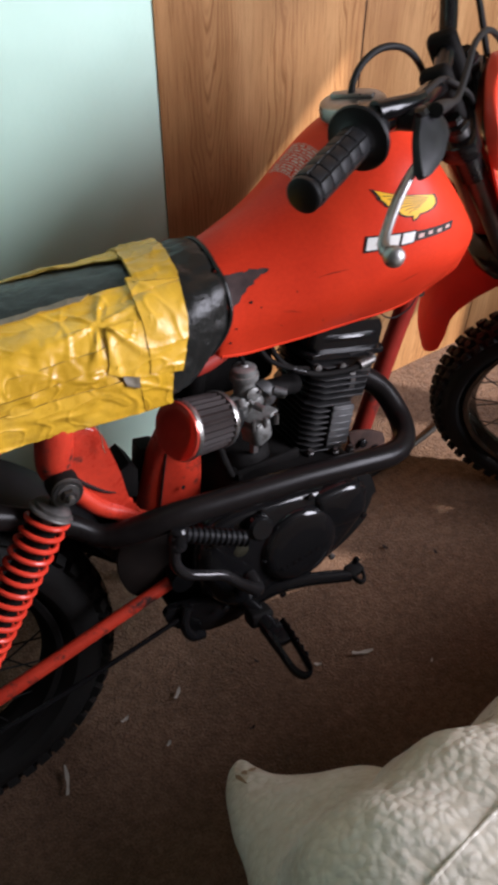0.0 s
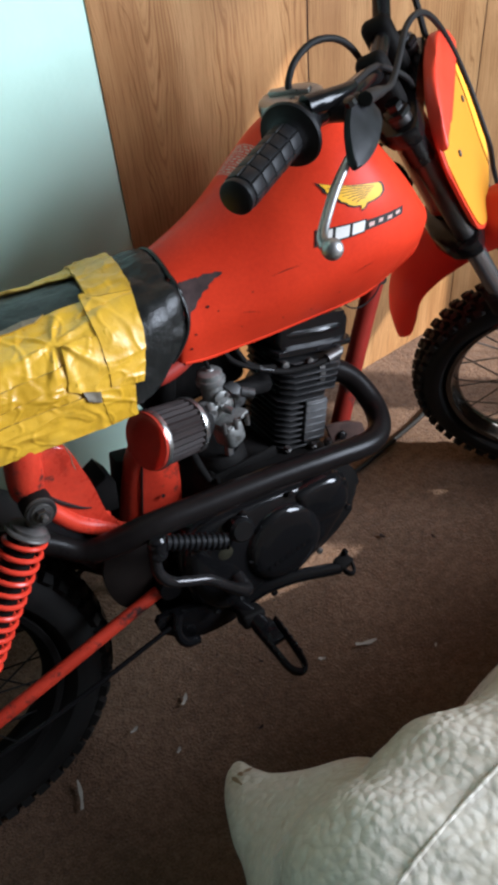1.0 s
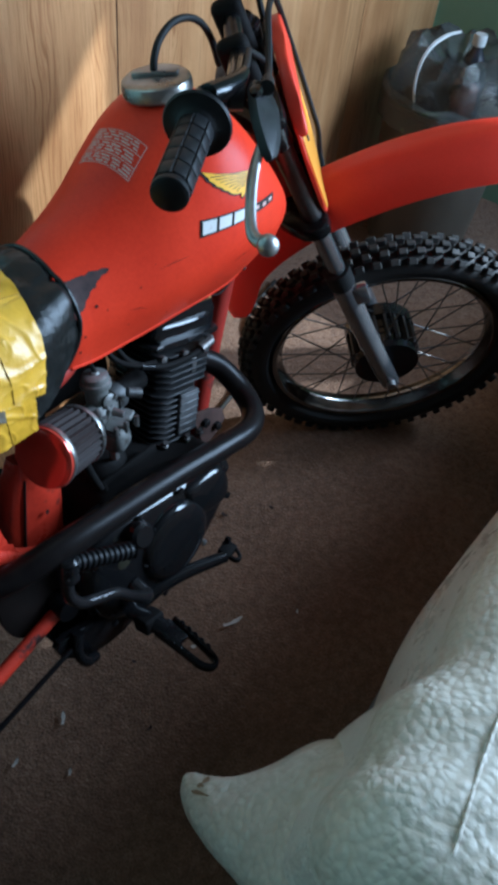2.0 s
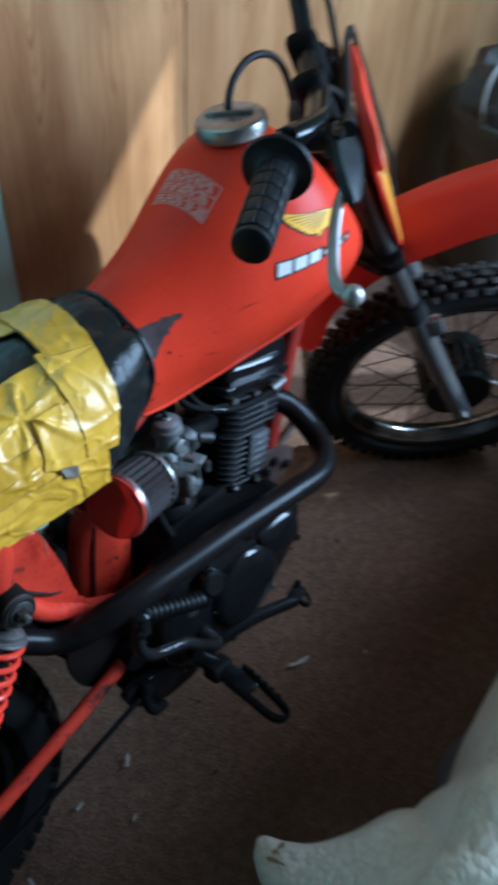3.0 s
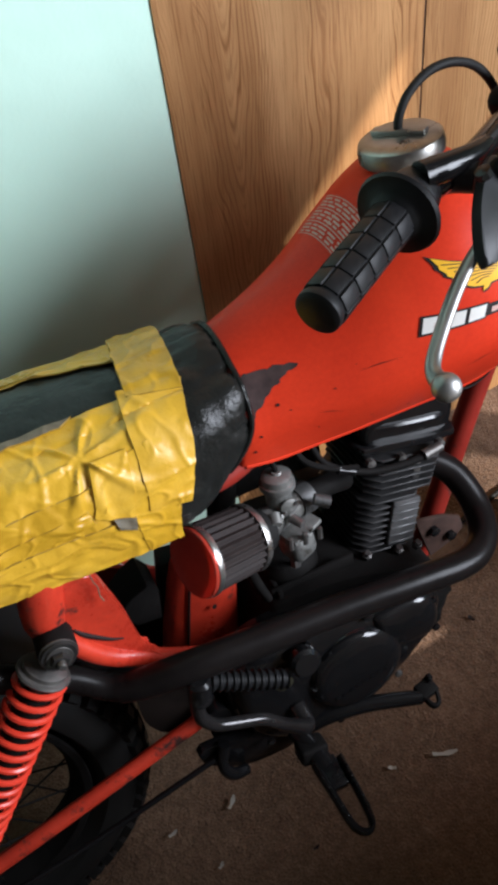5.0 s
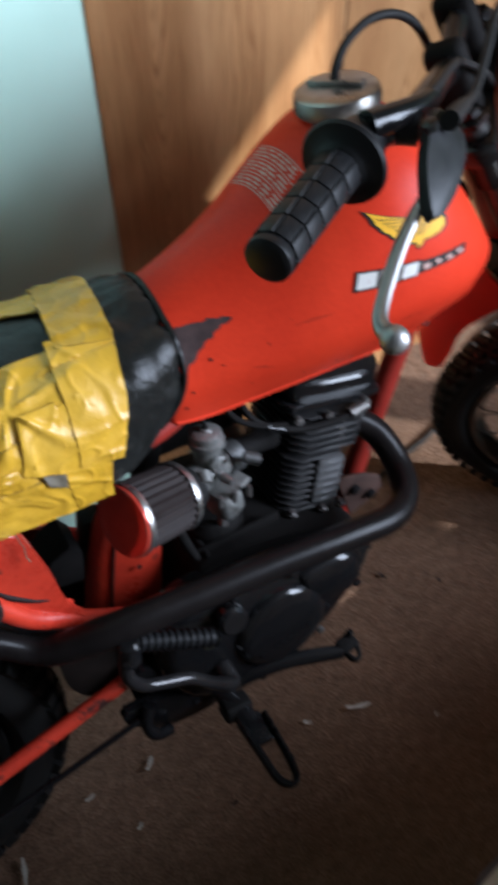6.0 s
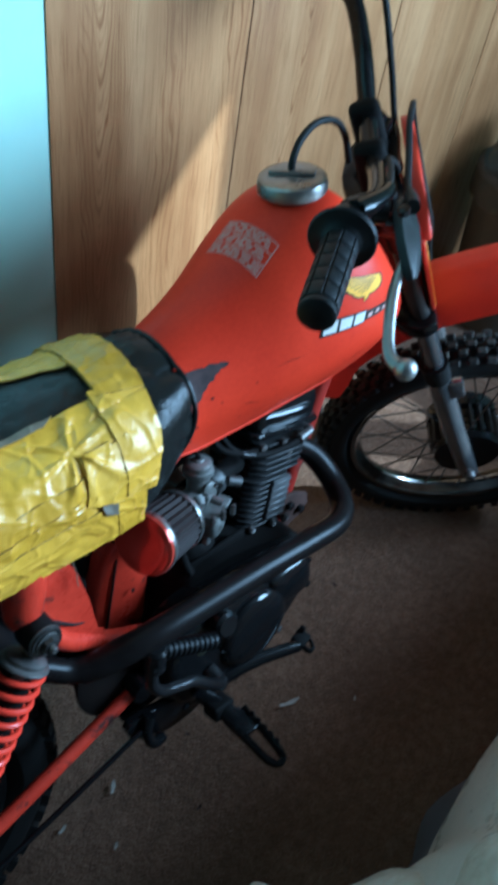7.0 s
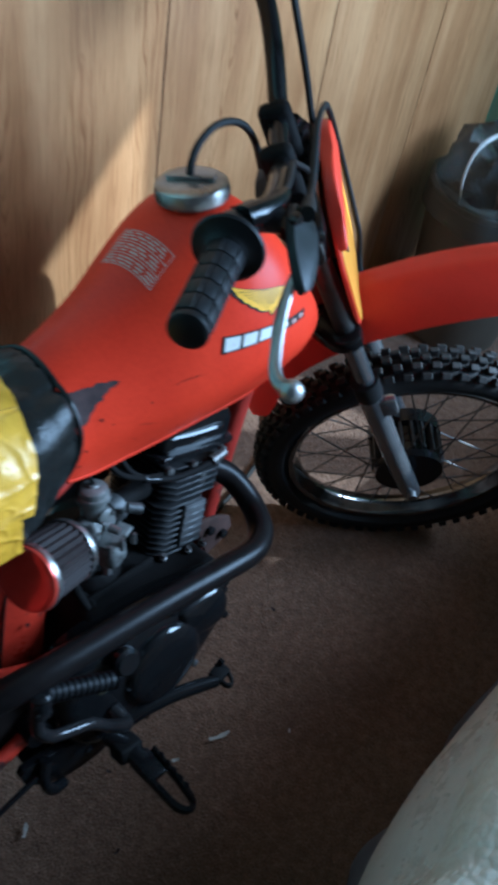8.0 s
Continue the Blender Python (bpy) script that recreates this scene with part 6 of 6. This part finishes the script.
def sofa():
    root = empty("sofa", Matrix.Translation((0.906, -0.207, 0)), "cream pebbled-leather sofa with a pointed drooping front corner", "sofa")
    rim = [Vector((x, y, 0)) for x, y in rounded(PLAN, 9)]
    mid = Vector((0.9, -0.2, 0))

    def at(p, out, z):
        lap = 0.012 * math.exp(-(((p.x - 0.405) / 0.030) ** 2)) - 0.006 * math.exp(-(((p.x - 0.335) / 0.025) ** 2)) - 0.004 * math.exp(-(((p.x - 0.475) / 0.03) ** 2)) if p.y > 0.15 else 0.0
        lap -= 0.013 * math.exp(-(((p.x - 0.45) / 0.075) ** 2)) if p.y > 0.15 else 0.0
        lap -= 0.020 * min(1.0, max(0.0, (p.x - 0.62) / 0.24)) if p.y > 0.15 else 0.0
        q = p + (p - Vector((min(max(p.x, 0.45), 1.6), -0.2, 0))).normalized() * (out + lap)
        lump = 0.010 * noise.noise((q.x * 7, q.y * 7, z * 6)) + 0.005 * noise.noise((q.x * 19, q.y * 19, z * 15))
        grow = min(1.0, abs(out) / 0.03)
        fall = min(1.0, max(0.0, (q.x - 0.85) / 0.35))
        return Vector((q.x - 0.9, q.y + 0.2, z * (1 - 0.13 * fall * fall * (3 - 2 * fall)) + lump * grow * (1 if out < 0 else 0.3)))

    top = [(-0.43, 0.585), (-0.30, 0.60), (-0.22, 0.603), (-0.17, 0.602), (-0.13, 0.60), (-0.10, 0.597), (-0.075, 0.592), (-0.055, 0.587), (-0.038, 0.580), (-0.024, 0.572), (-0.012, 0.563), (0.0, 0.550), (0.008, 0.534), (0.013, 0.515)]
    low = [(0.013, 0.515), (0.019, 0.49), (0.029, 0.455), (0.039, 0.41), (0.044, 0.36), (0.043, 0.30), (0.034, 0.20), (0.020, 0.10), (0.010, 0.05)]
    top_bm = loft([[at(p, o, z) for p in rim] for o, z in top], caps=True)
    top_tree = BVHTree.FromBMesh(top_bm)
    seam = []
    for k in range(25):
        x = 0.235 + 1.5 * k / 24
        y = 0.198 + 0.002 * math.sin(k * 0.9) - 0.12 * max(0.0, 0.40 - x)
        hit = top_tree.ray_cast(Vector((x - 0.9, y + 0.2, 1.0)), Vector((0, 0, -1)))[0]
        if hit:
            seam.append(hit + Vector((0, 0, 0.0011)))
    part("piping", sweep(seam, 0.0016, 8, 4), LEATHER, root, "leather seam along the top")
    part("cushion_top", top_bm, LEATHER, root, "pebbled cream leather top", angle=75)
    part("side_panel", loft([[at(p, o, z) for p in rim] for o, z in low], caps=False), LEATHER_SMOOTH, root, "smooth cream leather side", angle=75)
    # pointed corner that droops outwards
    ear = []
    stops = spline([(0.294, 0.190, 0.492, 0.112, 0.090, 0.6), (0.299, 0.262, 0.440, 0.100, 0.076, 0.4), (0.311, 0.320, 0.392, 0.084, 0.055, 0.2), (0.296, 0.350, 0.372, 0.058, 0.044, 0.1), (0.288, 0.377, 0.356, 0.037, 0.033, 0.0), (0.288, 0.402, 0.342, 0.024, 0.023, 0.0), (0.293, 0.420, 0.335, 0.014, 0.013, 0.0), (0.297, 0.427, 0.332, 0.006, 0.006, 0.0), (0.298, 0.429, 0.331, 0.001, 0.001, 0.0)], 6)
    for x, y, z, w, h, tw in stops:
        ring = []
        for k in range(28):
            a = 2 * math.pi * k / 28
            u, v = w * math.copysign(abs(math.cos(a)) ** 0.9, math.cos(a)), h * math.sin(a)
            lump = 0.004 * noise.noise((x * 30, y * 30, a * 2))
            ring.append((x + u * 0.93 - 0.9, y + u * 0.20 * tw + 0.2, z + v + 0.25 * u * tw + lump * min(1, w / 0.03)))
        ear.append(ring)
    ear_bm = loft(ear)
    ear_tree = BVHTree.FromBMesh(ear_bm)
    part("corner", ear_bm, LEATHER, root, "pointed leather corner with small stains", angle=75)
    for x, y, dx, dy in ((0.282, 0.398, 0.003, 0.011), (0.299, 0.402, 0.008, 0.003), (0.290, 0.403, 0.004, 0.004)):
        bm = bmesh.new()
        ring = []
        for k in range(10):
            a = 2 * math.pi * k / 10
            p = Vector((x - 0.9 + dx * math.cos(a) * (0.7 + 0.3 * math.sin(3 * a)), y + 0.2 + dy * math.sin(a), 1.0))
            hit = ear_tree.ray_cast(p, Vector((0, 0, -1)))[0]
            if hit:
                ring.append(bm.verts.new(hit + Vector((0, 0, 0.0012))))
        if len(ring) > 3:
            bm.faces.new(ring)
            part("stain", bm, STAIN, root, "small brown stain")
        else:
            bm.free()
    # grey cloth that hangs in soft scallops below the leather
    cloth = []
    for k in range(71):
        x = 0.25 + 1.4 * k / 70
        out = 0.296 + 0.049 * math.exp(-(((x - 0.445) / 0.034) ** 2)) + 0.022 * math.exp(-(((x - 0.625) / 0.045) ** 2)) + 0.012 * math.sin(23 * x) * (x > 0.72)
        cloth.append([(x - 0.9, 0.2 + y, z) for y, z in ((0.285, 0.26), (0.294 + (out - 0.294) * 0.5, 0.19), (out, 0.12), (out + 0.002, 0.07), (out - 0.004, 0.034))])
    cloth_bm = loft(cloth, closed=False)
    bmesh.ops.solidify(cloth_bm, geom=cloth_bm.faces[:], thickness=0.003)
    part("skirt", cloth_bm, SKIRT, root, "grey cloth skirt hanging under the leather", angle=75)
    for x, y in ((0.3, 0.16), (1.8, 0.12), (0.3, -0.6), (1.7, -0.6)):
        part("foot", lathe([(0.0, 0), (0.02, 0), (0.026, 0.03), (0.026, 0.07), (0.0, 0.07)], 16, Matrix.Translation((x - 0.9, y + 0.2, 0))), SATIN_BLACK, root)
    return root


sofa()


def waste_bin():
    at = Vector((1.95, 0.885, 0))
    root = empty("waste_bin", Matrix.Translation(at), "grey-brown waste bin lined with a clear plastic bag", "bin")
    part("tub", lathe([(0.0, 0.0), (0.125, 0.0), (0.130, 0.004), (0.161, 0.375), (0.169, 0.380), (0.169, 0.393), (0.159, 0.393), (0.155, 0.375), (0.125, 0.02), (0.0, 0.02)], 40), BIN_PLASTIC, root)
    rows = []
    for k, (r, z) in enumerate(((0.173, 0.335), (0.175, 0.37), (0.174, 0.402), (0.162, 0.410), (0.150, 0.385), (0.135, 0.35))):
        rows.append([((r + 0.008 * noise.noise((math.cos(a) * 4, math.sin(a) * 4, k * 0.4))) * math.cos(a), (r + 0.008 * noise.noise((math.sin(a) * 5, math.cos(a) * 5, k * 0.4))) * math.sin(a), z + 0.014 * noise.noise((a * 3, k, 1.0))) for a in (2 * math.pi * i / 48 for i in range(48))])
    part("bag_rim", loft(rows, caps=False), BAG, root, "crumpled clear bag folded over the rim")
    part("bag_handle", sweep([(-0.150, 0.03, 0.39), (-0.170, 0.036, 0.45), (-0.166, 0.036, 0.500), (-0.140, 0.030, 0.532), (-0.100, 0.016, 0.548), (-0.065, 0.0, 0.552)], [0.002, 0.003, 0.0036, 0.0044, 0.0044, 0.003], 10, 6, flat=0.35), BAG_WHITE, root, "white plastic bag handle")
    top = []
    for k, (r, z) in enumerate(((0.152, 0.39), (0.156, 0.430), (0.146, 0.470), (0.112, 0.498), (0.072, 0.485), (0.045, 0.450))):
        top.append([((r + 0.022 * noise.noise((math.cos(a) * 3, math.sin(a) * 3, k * 0.7))) * math.cos(a), (r + 0.022 * noise.noise((math.sin(a) * 3.4, math.cos(a) * 3.4, k * 0.7 + 3))) * math.sin(a), z + 0.030 * noise.noise((math.cos(a) * 4, math.sin(a) * 4, k * 0.9 + 6))) for a in (2 * math.pi * i / 40 for i in range(40))])
    part("bag_top", loft(top, caps=False), BAG, root, "crumpled clear plastic standing over the rim")
    return root, at


def bottle(name, at, r, h, body, top, label):
    root = empty(name, Matrix.Translation(at), label, "bottle")
    part("body", lathe([(0.0, 0), (r * 0.9, 0), (r, 0.006), (r, h * 0.62), (r * 0.8, h * 0.74), (r * 0.42, h * 0.84), (r * 0.40, h * 0.9), (0.0, h * 0.9)], 24), body, root)
    part("cap", lathe([(0.0, h * 0.88), (r * 0.52, h * 0.88), (r * 0.52, h * 0.985), (r * 0.46, h), (0.0, h)], 20), top, root)
    return root


bin_root, BIN_AT = waste_bin()
bottle("bottle", BIN_AT + Vector((0.02, -0.02, 0.33)), 0.030, 0.20, BOTTLE_DARK, BAG_WHITE, "dark bottle with a white cap in the bin")
bottle("bottle", BIN_AT + Vector((-0.055, -0.045, 0.33)), 0.026, 0.14, BOTTLE_RED, BAG_WHITE, "small dark red bottle with a white cap in the bin")


def crumpled(name, at, r, mat, label, seed):
    bm = bmesh.new()
    bmesh.ops.create_icosphere(bm, subdivisions=3, radius=r)
    for v in bm.verts:
        v.co *= 1 + 0.45 * noise.noise(v.co * (2.2 / r) + Vector((seed, 0, 0)))
        v.co.z *= 0.7
    ob = part(name, bm, mat, smooth=False)
    ob.location = at
    return tagged(ob, label, "litter")


crumpled("crumpled_wrapper", BIN_AT + Vector((-0.10, 0.02, 0.33)), 0.05, BOTTLE_GREEN, "crumpled green wrapper in the bin", 1.0)
crumpled("crumpled_paper", BIN_AT + Vector((0.08, -0.05, 0.33)), 0.055, PAPER, "crumpled pale paper in the bin", 4.0)
crumpled("crumpled_wrapper", BIN_AT + Vector((0.0, 0.08, 0.33)), 0.05, SCUFF_SHADE, "crumpled dark wrapper in the bin", 7.0)


def scrap(name, at, length, width, turn, mat, label):
    """A curled sliver lying on the carpet."""
    rows = []
    for k in range(9):
        t = k / 8 - 0.5
        wv = width * (1 - 1.2 * t * t) * (1 + 0.3 * math.sin(9 * t))
        rows.append([(length * t, s * wv / 2 + 0.15 * length * t * t, 0.004 + 0.010 * t * t + 0.0016 * up) for s, up in ((-1, 0), (1, 0), (1, 1), (-1, 1))])
    ob = part(name, loft(rows), mat)
    ob.matrix_world = pose(*at, 0, 0, turn)
    return tagged(ob, label, "litter")


cable = part("power_cable", sweep([(0.62, 0.90, 0.006), (0.75, 0.865, 0.006), (0.90, 0.872, 0.006), (1.02, 0.886, 0.006), (1.12, 0.90, 0.008), (1.22, 0.935, 0.006), (1.34, 1.02, 0.006), (1.50, 1.05, 0.006)], 0.0052, 10, 6), RUBBER)
tagged(cable, "black rubber cable lying on the carpet", "cable")
scrap("paper_scrap", (0.655, 0.575, 0.003), 0.036, 0.006, -24, PAPER, "small white paper scrap on the carpet")
scrap("paper_scrap", (0.363, 0.683, 0.003), 0.020, 0.005, 40, PAPER, "small pale fluff on the carpet")
scrap("paper_scrap", (0.158, 0.655, 0.003), 0.045, 0.005, 70, PAPER, "curled pale thread on the carpet")
scrap("paper_scrap", (0.273, 0.691, 0.003), 0.014, 0.004, 10, PAPER, "tiny pale fleck on the carpet")
lint = random.Random(21)
for x, y, size in ((0.31, 0.62, 0.010), (0.50, 0.66, 0.008), (0.74, 0.50, 0.007), (0.58, 0.60, 0.012), (0.90, 0.66, 0.009), (0.43, 0.57, 0.009), (0.83, 0.72, 0.012)):
    scrap("lint", (x, y, 0.002), size, size * 0.4, lint.uniform(0, 180), SCUFF_SHADE if lint.random() < 0.5 else PAPER, "speck of lint on the carpet")
